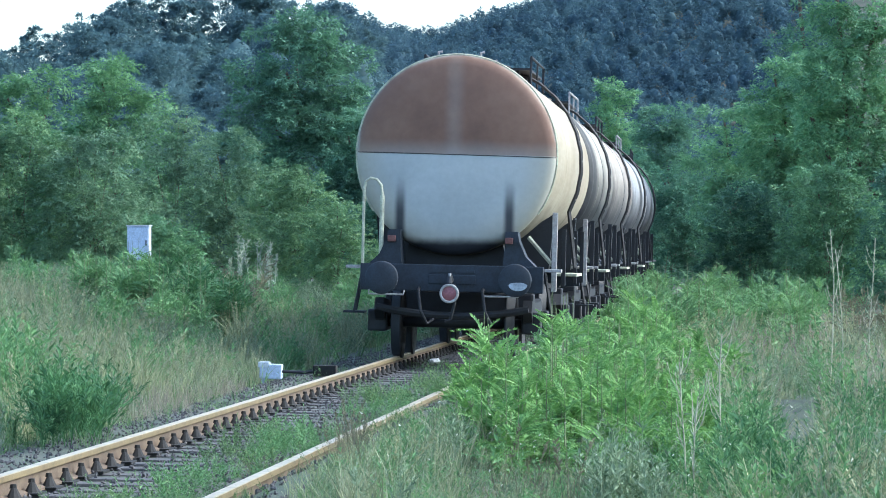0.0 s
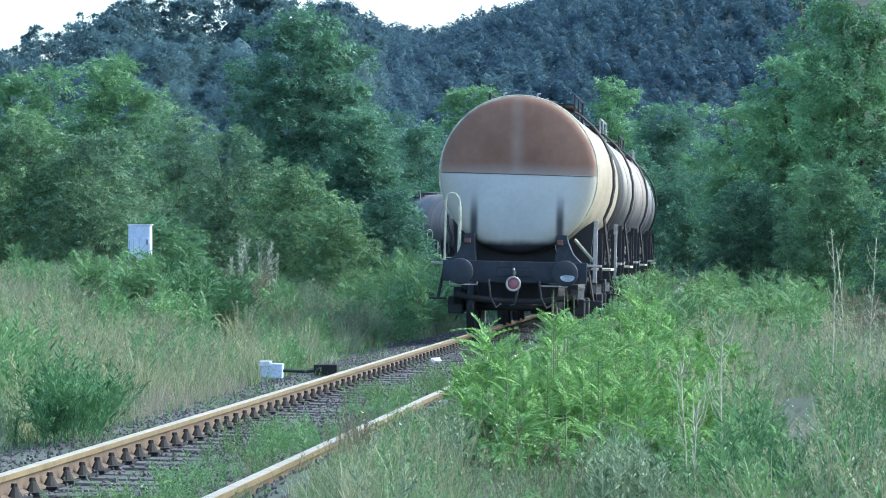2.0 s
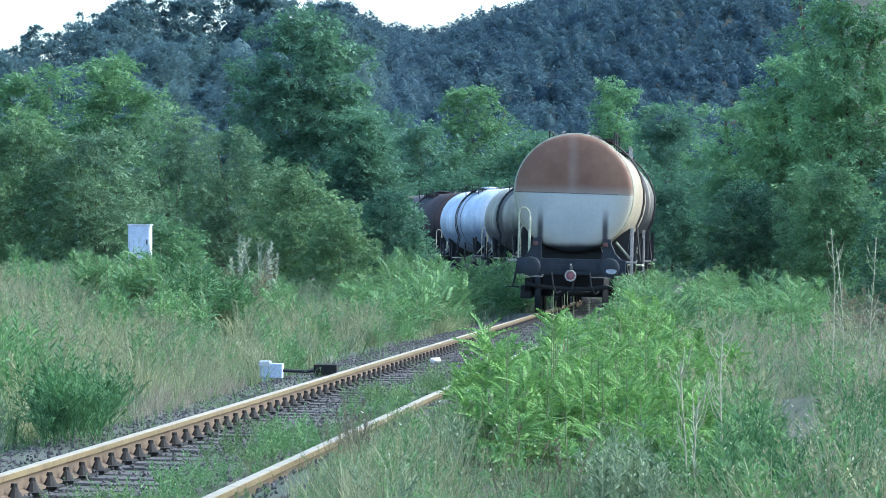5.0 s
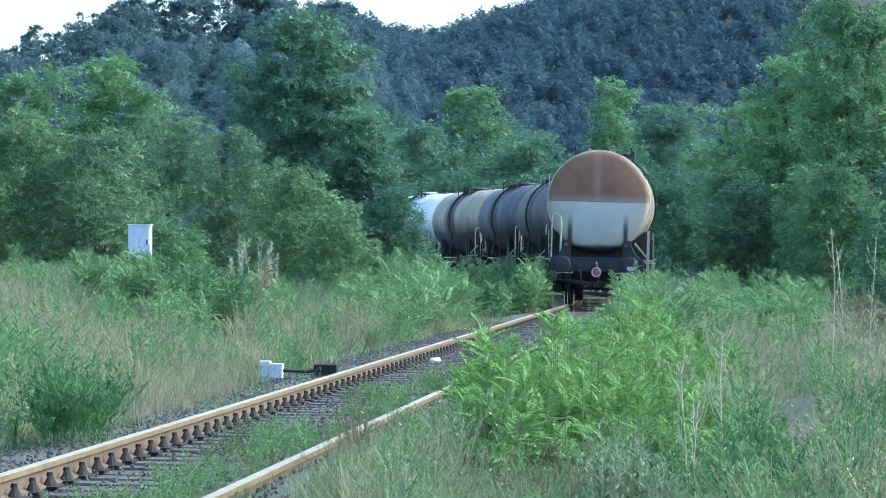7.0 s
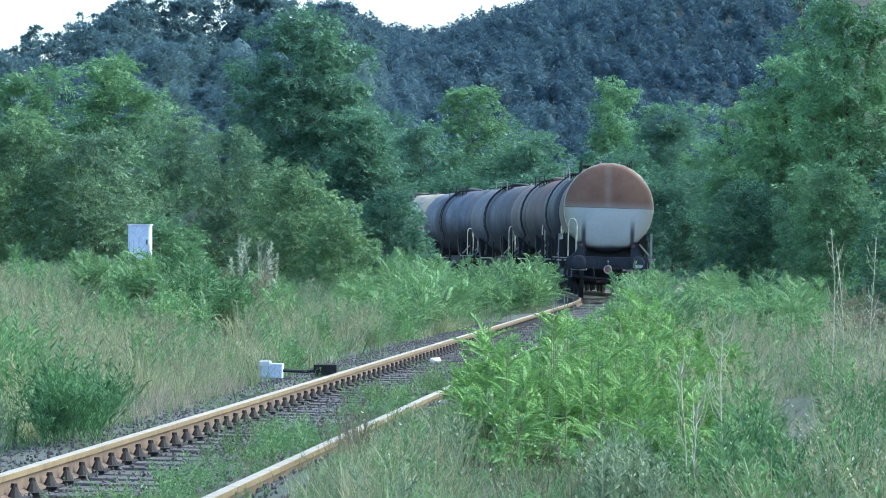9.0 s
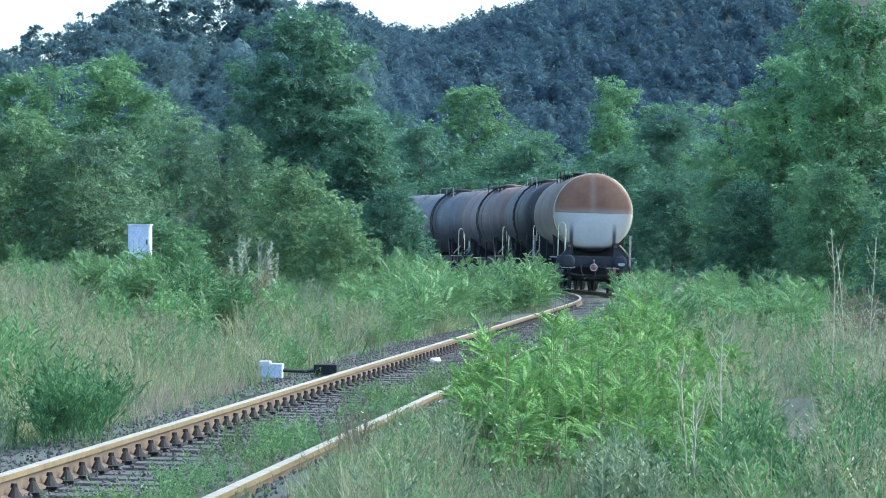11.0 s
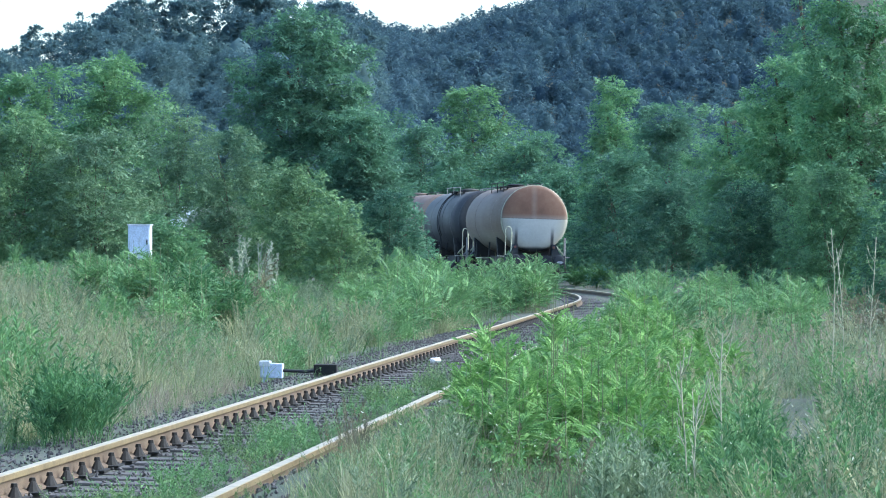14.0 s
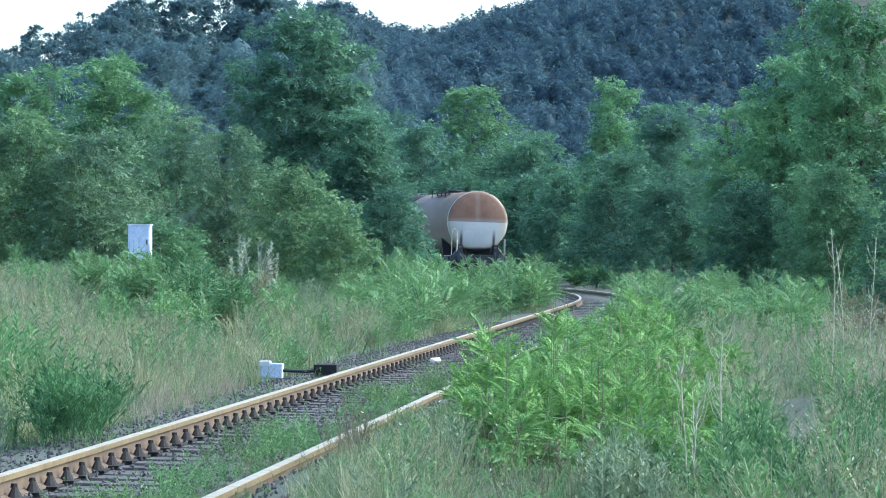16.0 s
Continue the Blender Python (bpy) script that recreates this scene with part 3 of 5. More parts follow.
# ======== trees and bushes ========
def build_trees():
    T = add_tree
    # wall of bushes beside the cleared ground
    side = "bushes beside the cleared ground"
    T("tree", "leafy green locust tree with feathery sprays", "tree", 205, 112, 106, 150, 17000, M_LOCUST, 1, 0.27, pad=0.5, lumps=40, shape="dome", ragged=0.55)
    T("tree", "pale green locust tree at the bush line", "tree", 50, 114, 128, 150, 14000, M_LOCUST, 2, 0.28, pad=0.5, lumps=28)
    T("bush", "dense mid-green bush among taller bushes", "bush", 40, 98, 195, 162, 14000, M_SHRUB, 3, 0.2, lumps=30, trunk=False, shape="dome", group=side)
    T("bush", "dense grey-green bush with reddish twigs", "bush", 170, 97, 225, 143, 12000, M_OLIVE, 4, 0.18, lumps=30, trunk=False, shape="dome", group=side)
    T("bush", "tall olive-green bush with fine leaves", "bush", 310, 104, 185, 136, 15000, M_OLIVE, 5, 0.17, lumps=32, trunk=False, shape="dome", group=side)
    T("bush", "olive-green bush with fine leaves", "bush", 415, 102, 232, 124, 12000, M_OLIVE, 6, 0.17, lumps=28, trunk=False, shape="dome", group=side)
    T("bush", "yellow-green bush sloping to the weeds", "bush", 525, 100, 290, 124, 11000, M_SHRUB, 7, 0.17, lumps=28, trunk=False, shape="dome", group=side)
    T("bush", "low yellow-green bush beside a dark tree", "bush", 600, 98, 352, 81, 6000, M_SHRUB, 8, 0.16, lumps=20, trunk=False, shape="dome", group=side)
    T("bush", "low green bush in front of taller bushes", "bush", 290, 88, 385, 91, 5000, M_LOCUST, 9, 0.18, lumps=18, trunk=False, shape="dome", group=side)
    T("bush", "dense green bush at the bush line", "bush", -110, 100, 150, 156, 7000, M_SHRUB, 10, 0.22, lumps=24, trunk=False, shape="dome", group=side)
    # big locust where the train disappears
    T("tree", "tall dark green locust tree with layered branches", "tree", 545, 150, 26, 147, 26000, M_DARK, 11, 0.36, pad=0.5, lumps=42, shape="round", ragged=0.5)
    T("tree", "dark green locust tree overhanging the track", "tree", 640, 146, 200, 129, 17000, M_DARK, 12, 0.32, pad=0.5, lumps=34, shape="cone", ragged=0.5)
    T("bush", "dark shaded bush under a locust tree", "bush", 690, 140, 330, 86, 6000, M_SHADE_LEAF, 13, 0.25, lumps=20, trunk=False, shape="dome")
    # behind the bend
    back = "trees behind the bend"
    T("tree", "round light green tree behind the bend", "tree", 855, 265, 160, 106, 11000, M_LOCUST, 20, 0.5, lumps=30, group=back)
    T("tree", "green tree behind the bend", "tree", 760, 262, 225, 101, 9000, M_DARK, 21, 0.5, lumps=26, group=back)
    T("tree", "green tree behind the bend", "tree", 935, 255, 238, 106, 10000, M_DARK, 22, 0.48, lumps=28, group=back)
    T("tree", "green tree behind the bend", "tree", 690, 268, 200, 92, 6000, M_DARK, 23, 0.5, lumps=24, group=back)
    T("bush", "dark shaded bush behind the track", "bush", 800, 236, 300, 110, 8000, M_SHADE_LEAF, 24, 0.42, lumps=24, trunk=False, shape="dome", group=back)
    T("bush", "dark shaded bush behind the track", "bush", 930, 232, 315, 110, 8000, M_SHADE_LEAF, 25, 0.42, lumps=24, trunk=False, shape="dome", group=back)
    T("bush", "dark shaded bush behind the track", "bush", 1010, 222, 300, 91, 7000, M_SHADE_LEAF, 26, 0.4, lumps=22, trunk=False, shape="dome", group=back)
    # outside of the bend
    T("tree", "slim light green locust tree on the hill side", "tree", 1085, 215, 138, 105, 11000, M_LIGHT, 30, 0.4, pad=0.5, lumps=30, shape="cone")
    T("tree", "round soft green tree outside the bend", "tree", 1190, 196, 190, 109, 15000, M_DARK, 31, 0.34, lumps=32)
    T("bush", "dark green bush outside the bend", "bush", 1095, 184, 268, 104, 10000, M_SHADE_LEAF, 32, 0.32, lumps=26, trunk=False, shape="dome")
    T("bush", "dark green bush outside the bend", "bush", 1190, 172, 300, 124, 11000, M_SHADE_LEAF, 33, 0.3, lumps=28, trunk=False, shape="dome")
    T("tree", "light green locust tree at the wood's edge", "tree", 1310, 142, 185, 98, 15000, M_LIGHT, 34, 0.28, pad=0.5, lumps=30)
    T("tree", "tall light green locust tree with drooping sprays", "tree", 1405, 118, 100, 121, 20000, M_LIGHT, 35, 0.26, pad=0.5, lumps=36, ragged=0.5)
    T("tree", "tall light green locust tree with drooping sprays", "tree", 1520, 108, -60, 150, 26000, M_LIGHT, 36, 0.26, pad=0.5, lumps=44, ragged=0.5)
    T("tree", "dark tree standing behind the locusts", "tree", 1450, 150, -60, 103, 9000, M_DARK, 37, 0.34, lumps=28)
    T("tree", "light green locust tree at the wood's edge", "tree", 1640, 112, -20, 126, 9000, M_LIGHT, 38, 0.26, pad=0.5, lumps=28)
    T("bush", "dark green bush under the locust trees", "bush", 1330, 112, 320, 110, 10000, M_SHADE_LEAF, 39, 0.2, lumps=26, trunk=False, shape="dome")
    T("bush", "green bush under the locust trees", "bush", 1470, 100, 290, 143, 13000, M_LOCUST, 40, 0.19, lumps=28, trunk=False, shape="dome")
    T("bush", "green bush at the field's edge", "bush", 1590, 96, 300, 104, 6000, M_SHADE_LEAF, 41, 0.19, lumps=22, trunk=False, shape="dome")


HULL = bmesh.new()
bmesh.ops.create_icosphere(HULL, subdivisions=2, radius=1.0)
HULL.verts.index_update()
SHELL = (np.array([v.co[:] for v in HULL.verts]), np.array([[v.index for v in q.verts] for q in HULL.faces]))
HULL.free()


def build_forest(name, label, pr, yr, rows, crest, tall, r, per, leaf, material, seed):
    """Woods on a hill, row behind row: crowns of many leaves; the last rows reach the crest line."""
    rng = np.random.default_rng(seed)
    lumps, hulls = [], []
    for k in range(rows):
        y0 = yr[0] + (yr[1] - yr[0]) * k / (rows - 1)
        step_x = r * 1.25
        n = int((px_x(pr[1], y0) - px_x(pr[0], y0)) / step_x)
        for i in range(n):
            x = px_x(pr[0], y0) + step_x * (i + rng.random())
            y = y0 + rng.uniform(-0.5, 0.5) * (yr[1] - yr[0]) / rows
            g = float(height(x, y))
            t = tall * rng.uniform(0.8, 1.15)
            line = top_z(np.interp(x / y * FOCAL + 784, crest[0], crest[1]) + rng.uniform(-4, 14), y)
            back = k >= rows - 2
            top = line if back else min(g + t, line)
            if top - g < tall * 0.45:
                continue
            R = r * rng.uniform(0.75, 1.2)
            hz = min(top - g, tall * 1.2) * 0.5
            c = top - hz
            lumps.append((x, y, c, R * 0.92, R * 0.92, hz * 0.95))
            hulls.append((x, y + R * 0.3, c - hz * 0.15, R * 0.66, R * 0.6, hz * 0.72))
            for _ in range(5):
                q = rng.uniform(0.3, 0.5) * R
                a = rng.uniform(math.pi, 2 * math.pi)
                lumps.append((x + math.cos(a) * R * 0.75, y + math.sin(a) * R * 0.6, c + hz * rng.uniform(-0.5, 0.75), q, q, q * 0.8))
            if back:
                lumps += [(x + dx * R, y, top - R * (0.35 + abs(dx)), R * 0.45, R * 0.45, R * 0.45) for dx in (-0.5, 0.0, 0.5)]
    p, u = crown_points(rng, lumps, len(hulls) * per, 0.12, 16, 0.27, 0.8)
    front = u[:, 1] < 0.35
    p, u = p[front], u[front]
    out = u * np.array([1, 1, 0.5]) + rng.normal(0, 0.45, u.shape)
    tri = (np.array([(-0.34, 0, 0), (0.34, 0.1, 0.0), (0.0, 1, -0.1)]), np.array([(0, 1, 2)]))
    leaves = stack(tri, frames(p, out, rng.normal(0, 0.6, len(p)), leaf * rng.uniform(0.6, 1.4, len(p))))
    m = np.zeros((len(hulls), 4, 4))
    h = np.array(hulls)
    for k in range(3):
        m[:, k, k], m[:, k, 3] = h[:, 3 + k], h[:, k]
    m[:, 3, 3] = 1
    v, f = join(leaves, stack(SHELL, m))
    ob = new(name, mesh_from(name, v, f, material, True))
    tagged(ob, label, "forest", kind="stuff")


# ======== track ========
def sweep(name, profile, side, drop, material, s0, s1, ds):
    """A rail piece: an outline (across, up) carried along the track at one side of its middle."""
    ss = np.arange(s0, s1 + 0.01, ds)
    n = len(profile)
    v = []
    for s in ss:
        x, y, a = on_track(s)
        rx, ry = math.cos(a), -math.sin(a)
        for u, w in profile:
            v.append((x + rx * (side + u), y + ry * (side + u), w + drop))
    f = []
    for i in range(len(ss) - 1):
        for k in range(n):
            f.append((i * n + k, i * n + (k + 1) % n, (i + 1) * n + (k + 1) % n, (i + 1) * n + k))
    return mesh_from(name, np.array(v), np.array(f), material)


GAUGE = 0.753
DROP_R = -0.035


def build_track():
    root = tagged(new("railway_track"), "single weedy railway track with worn rusty rails on old sleepers", "railway track", kind="structure")
    web = [(-0.065, -0.16), (0.065, -0.16), (0.065, -0.148), (0.012, -0.13), (0.010, -0.05), (-0.010, -0.05), (-0.012, -0.13), (-0.065, -0.148)]
    cheek = [(-0.012, -0.052), (0.012, -0.052), (0.034, -0.042), (0.036, -0.006), (-0.036, -0.006), (-0.034, -0.042)]
    head = [(-0.0345, -0.0065), (0.0345, -0.0065), (0.0325, -0.001), (0.024, 0.0), (-0.024, 0.0), (-0.0325, -0.001)]
    for side, drop in ((-GAUGE, 0.0), (GAUGE, DROP_R)):
        rail = part("rail", sweep("rail", web, side, drop, M_RAILSIDE, 0, 340, 1.0), None, root)
        part("rail_cheek", sweep("rail_cheek", cheek, side, drop, M_GOLD, 0, 340, 1.0), None, rail, "golden brown flank of the rail head")
        part("rail_head", sweep("rail_head", head, side, drop, M_HEAD, 0, 340, 1.0), None, rail, "worn bright running surface")
    bm = bmesh.new()
    box(bm, -1.25, 1.25, -0.125, 0.125, -0.15, 0.0, 0.012)
    slab = bpy.data.meshes.new("sleeper")
    bm.to_mesh(slab)
    bm.free()
    slab.materials.append(M_SLEEPER)
    bm = bmesh.new()
    # ribbed plate, tapering clip, bolt and nut
    box(bm, -0.02, 0.14, -0.14, 0.14, -0.165, -0.147, 0.004)
    r = bmesh.ops.create_cone(bm, cap_ends=True, segments=9, radius1=0.1, radius2=0.034, depth=0.068)
    bmesh.ops.scale(bm, vec=(0.5, 1.0, 1.0), verts=r["verts"])
    bmesh.ops.translate(bm, vec=(0.07, 0, -0.118), verts=r["verts"])
    r = bmesh.ops.create_cone(bm, cap_ends=True, segments=6, radius1=0.026, radius2=0.02, depth=0.026)
    bmesh.ops.translate(bm, vec=(0.066, 0, -0.074), verts=r["verts"])
    clip = bpy.data.meshes.new("rail_fastening")
    bm.to_mesh(clip)
    bm.free()
    clip.materials.append(M_FASTEN)
    rng = np.random.default_rng(5)
    for i in range(290):
        s = 7.5 + 0.63 * i
        x, y, a = on_track(s)
        turn = -math.degrees(a)
        part("sleeper", slab, None, root, m=pose(x, y, -0.175 + rng.uniform(-0.012, 0.004), 0, math.degrees(0.035 / 1.5), turn + rng.uniform(-0.5, 0.5)))
        if i < 140:
            part("rail_fastening", clip, None, root, m=pose(x - GAUGE * math.cos(a), y + GAUGE * math.sin(a), 0.0, 0, 0, turn))
        if i < 70:
            part("rail_fastening", clip, None, root, m=pose(x + GAUGE * math.cos(a), y - GAUGE * math.sin(a), DROP_R, 0, 0, turn + 180))


def build_ballast():
    rng = np.random.default_rng(8)
    n = 20000
    s = rng.uniform(6, 75, n) ** 1.0
    d = rng.normal(0, 1.0, n)
    d = np.where(rng.random(n) < 0.22, rng.uniform(-2.5, -0.9, n), d)
    q = np.array([on_track(k) for k in s])
    x, y = q[:, 0] + np.cos(q[:, 2]) * d, q[:, 1] - np.sin(q[:, 2]) * d
    ic = np.array([(1, 0, 0), (0, 1, 0), (-1, 0, 0), (0, -1, 0), (0.1, 0.1, 1), (0, 0, -1)], float) * rng.uniform(0.75, 1.2, (6, 1))
    fc = np.array([(0, 1, 4), (1, 2, 4), (2, 3, 4), (3, 0, 4), (1, 0, 5), (2, 1, 5), (3, 2, 5), (0, 3, 5)])
    size = rng.uniform(0.010, 0.026, n)
    out = rng.normal(size=(n, 3))
    z = np.where(np.abs(d) < 1.25, np.maximum(rng.uniform(-0.19, -0.16, n), height(x, y)), height(x, y)) + size * 0.4
    m = frames(np.stack([x, y, z], 1), out, rng.uniform(0, 6, n), np.stack([size, size * 0.8, size * 0.6], 1))
    v, f = stack((ic, fc), m)
    tagged(new("ballast", mesh_from("ballast", v, f, M_STONE)), "dark grey crushed stone between and beside the rails", "gravel", kind="stuff")


# ======== weeds and grass ========
def scatter(rng, n, pr, yr, dmin=None, dmax=None, power=1.0):
    """Random places inside the fan that the camera sees: pr across, yr in depth; d is the distance beside the track."""
    y = yr[0] + (yr[1] - yr[0]) * rng.random(n) ** power
    px = rng.uniform(pr[0], pr[1], n)
    x = px_x(px, y)
    d = beside(x, y)
    ok = np.ones(n, bool)
    if dmin is not None:
        ok &= d > dmin
    if dmax is not None:
        ok &= d < dmax
    return x[ok], y[ok]


def lush(x, y, seed):
    """How rank the growth is, 0 to 1: patches half a metre to two metres across."""
    v = np.sin(x * 2.6 + seed) * np.sin(y * 0.55 + seed * 2.1) + 0.7 * np.sin(x * 5.9 + y * 0.9 + seed * 3) * np.sin(y * 1.3 - seed)
    v = v + 0.5 * np.sin(x * 1.1 - y * 0.21 + seed * 5)
    return np.clip(0.5 + 0.36 * v, 0, 1)


def build_weeds():
    rng = np.random.default_rng(21)
    tufts = [tuft(rng, 8, 0.16, 0.55, 0.011) for _ in range(5)]
    fine = [tuft(rng, 8, 0.14, 0.22, 0.0055) for _ in range(5)]
    worm = [herb(rng, 26, 0.08, 0.2, 0.17) for _ in range(6)]
    broad = [herb(rng, 14, 0.16, 0.3, 0.3) for _ in range(4)]
    plume = [herb(rng, 8, 0.06, 0.14, 0.12, 0.004, 0.3) for _ in range(4)]

    bushy = [branched(rng, 6, 22, 0.055, 0.13, 0.24) for _ in range(6)]
    leafy = [branched(rng, 5, 20, 0.08, 0.17, 0.3) for _ in range(5)]

    def grow(name, label, category, templates, n, pr, yr, dmin, dmax, power, seed, cut, lo, hi, material, lean=0.12, clump=0):
        if clump:
            # plants of a kind stand together in clumps of one height
            x, y = scatter(rng, max(2, n // clump), pr, yr, dmin, dmax, power)
            k = np.repeat(np.arange(len(x)), clump)
            tall = rng.uniform(0.25, 1.0, len(x))[k]
            spread = rng.uniform(0.07, 0.24, len(x))[k]
            x, y = x[k] + rng.normal(0, 1, len(k)) * spread, y[k] + rng.normal(0, 1.8, len(k)) * spread
            d = beside(x, y)
            k = ((d > dmin) if dmin is not None else True) & ((d < dmax) if dmax is not None else True) & (y > 0)
            x, y, w = x[k], y[k], tall[k]
        else:
            x, y = scatter(rng, n, pr, yr, dmin, dmax, power)
            w = lush(x, y, seed)
            k = w + rng.normal(0, 0.12, len(x)) > cut
            x, y, w = x[k], y[k], w[k]
        size = (lo + (hi - lo) * w) * rng.uniform(0.55, 1.2, len(x))
        d = np.abs(beside(x, y))
        if cut > 0 and (dmin is None or dmin > 0.79):
            # low growth on the bare patches and along the rails
            bare = np.exp(-((x - 3.59 - (y - 40) * 0.09) / 0.22) ** 2 - ((y - 36.5) / 8.0) ** 2)
            size = size * (1 - 0.95 * np.clip(bare * 1.6, 0, 1))
            front = step(29.0 - y, 0, 5) * step(x, px_x(620, 25), px_x(760, 25)) * (1 - step(x, px_x(1200, 25), px_x(1300, 25)))
            size = np.minimum(size, 0.75 - 0.43 * front)
            size = np.minimum(size, np.where(beside(x, y) > 0, 0.05 + 0.36 * (d - 0.75), 0.16 + 0.45 * (d - 1.6)))
        field(name, label, category, templates, x, y, size, material, rng, lean)

    L, R = (-40, 1000), (520, 1610)
    # the open ground beyond the track
    grow("green_grass", "knee-high green grass beside the track", "grass", tufts + fine, 5000, L, (24, 110), None, -2.1, 1.3, 0.3, 0.15, 0.25, 0.6, M_GRASS, 0.25)
    grow("grey_weeds", "grey-green wormwood growing beside the track", "weeds", bushy, 1700, L, (26, 95), None, -2.3, 1.0, 1.9, 0.35, 0.3, 1.1, M_GREY, 0.15, 8)
    grow("dry_grass", "dry straw-coloured grass with seed heads", "grass", fine + tufts + plume, 7600, L, (24.5, 85), None, -1.9, 0.9, 4.4, 0.52, 0.35, 0.95, M_DRY, 0.3, 30)
    grow("broad_weeds", "broad-leaved green weeds beside the track", "weeds", leafy + broad, 1700, L, (27, 95), None, -2.2, 1.0, 7.7, 0.55, 0.3, 0.95, M_FROND_MID, 0.15, 9)
    grow("wild_lettuce", "deep green leafy weeds beside the rusty rail", "weeds", leafy, 90, (70, 190), (31.5, 34.5), None, -1.3, 1.0, 2.0, -1, 0.5, 0.8, M_FROND_DARK, 0.18)
    grow("wild_lettuce", "fresh green leafy weeds beside the rusty rail", "weeds", leafy, 60, (-30, 50), (37, 44), None, -1.3, 1.0, 2.0, -1, 0.7, 1.1, M_FROND_MID, 0.18)
    # the near side
    grow("green_grass", "green grass on the near side", "grass", tufts + fine, 5000, R, (21, 60), 1.12, None, 1.2, 2.8, 0.1, 0.12, 0.4, M_GRASS, 0.25)
    grow("grey_weeds", "grey-green wormwood on the near side", "weeds", bushy, 1300, R, (21, 70), 1.4, None, 1.1, 5.1, 0.38, 0.25, 0.85, M_GREY, 0.15, 7)
    grow("dry_grass", "dry straw-coloured grass on the near side", "grass", fine + tufts + plume, 5600, R, (21, 75), 1.2, None, 1.1, 9.3, 0.5, 0.25, 0.75, M_DRY, 0.3, 24)
    grow("broad_weeds", "broad-leaved green weeds on the near side", "weeds", leafy + broad, 1500, R, (21, 60), 1.5, None, 1.1, 3.3, 0.55, 0.25, 0.75, M_FROND_MID, 0.15, 8)
    grow("wormwood", "dense blue-green wormwood on the near side", "weeds", bushy, 300, (1300, 1610), (23, 36), 1.6, None, 1.0, 3.3, 0.2, 0.4, 0.8, M_FROND_DARK, 0.15, 10)
    grow("wormwood", "low blue-green wormwood close by", "weeds", bushy, 110, (1340, 1610), (22.5, 27), 1.6, None, 1.0, 3.3, 0.2, 0.35, 0.6, M_FROND_DARK, 0.15)
    grow("low_weeds", "rust-brown withered weeds between the rails", "weeds", leafy, 40, (420, 560), (26.5, 29), 0.2, 0.6, 1.0, 2.0, -1, 0.1, 0.18, M_WITHER, 0.3)
    reeds = [herb(rng, 12, 0.1, 0.25, 0.12, 0.006, 0.45) for _ in range(3)]
    grow("plume_grass", "pale silvery plume grass before the bushes", "grass", reeds, 30, (405, 495), (83, 86), None, None, 1.0, 2.0, -1, 1.25, 1.45, M_PLUME, 0.12)
    x, y = scatter(rng, 420, (560, 1610), (21.5, 40), 1.6, None)
    a = rng.uniform(0, 6.28, len(x))
    hgt = np.minimum(rng.uniform(0.25, 0.6, len(x)), 0.07 + 0.5 * (beside(x, y) - 0.75))
    m = frames(np.stack([x, y, height(x, y) + hgt], 1), np.stack([np.cos(a), np.sin(a), a * 0 + 0.5], 1), a, rng.uniform(0.014, 0.03, len(x)))
    v, f = stack(leaf_blade(0.9), m)
    tagged(new("white_flowers", mesh_from("white_flowers", v, f, M_FLOWER)), "tiny white flowers among the weeds", "flowers", kind="stuff")
    # low growth between the rails
    grow("low_weeds", "low green weeds between the rails", "weeds", bushy + broad + leafy, 3000, (-60, 1000), (21, 46), -0.25, 0.7, 1.0, 6.2, 0.3, 0.07, 0.3, M_GRASS, 0.3, 30)
    grow("low_weeds", "low yellow-green weeds between the rails", "weeds", leafy + broad, 2200, (200, 900), (23, 42), 0.0, 0.68, 1.0, 4.2, 0.3, 0.08, 0.3, M_FROND_MID, 0.3, 24)
    grow("thistles", "grey-green thistles with broad leaves", "weeds", bushy + leafy, 60, (1050, 1190), (22, 24.4), None, None, 1.0, 2.4, -1, 0.36, 0.6, M_GREY, 0.1)
    grow("brown_stems", "brown withered stems in the grass", "weeds", fine + plume, 26, (860, 1020), (22, 25.5), None, None, 1.0, 2.4, -1, 0.35, 0.6, M_WITHER, 0.2)
    grow("dry_grass", "low pinkish dry grass beside the ballast", "grass", fine, 900, (170, 430), (33, 47), None, -1.55, 1.0, 0.4, 0.3, 0.14, 0.36, M_PINK, 0.25)
    grow("brown_stems", "brown withered stems by the rail", "weeds", fine + plume, 90, (585, 650), (25.5, 28), 1.0, None, 1.0, 2.4, -1, 0.25, 0.42, M_WITHER, 0.2)
    grow("low_weeds", "sparse low weeds on the ballast shoulder", "weeds", tufts + broad, 2600, (-40, 800), (23, 60), -2.3, -0.95, 1.0, 3.7, 0.45, 0.06, 0.24, M_GRASS, 0.3)
    grow("dry_grass", "pinkish dry grass at the field's edge", "grass", fine + plume, 800, (1270, 1610), (33, 62), 3.0, None, 1.0, 7.1, 0.3, 0.35, 0.75, M_PINK, 0.18)
    grow("grass_fringe", "short grass fringe along the rail", "grass", tufts + leafy, 3600, (250, 1000), (21, 60), 0.785, 1.15, 1.0, 1.2, 0.3, 0.05, 0.22, M_GRASS, 0.3, 16)
    grow("low_weeds", "sparse low weeds between the far rails", "weeds", tufts + worm, 5000, (400, 1100), (44, 125), -0.6, 1.2, 1.0, 8.0, 0.6, 0.06, 0.26, M_GRASS, 0.3)


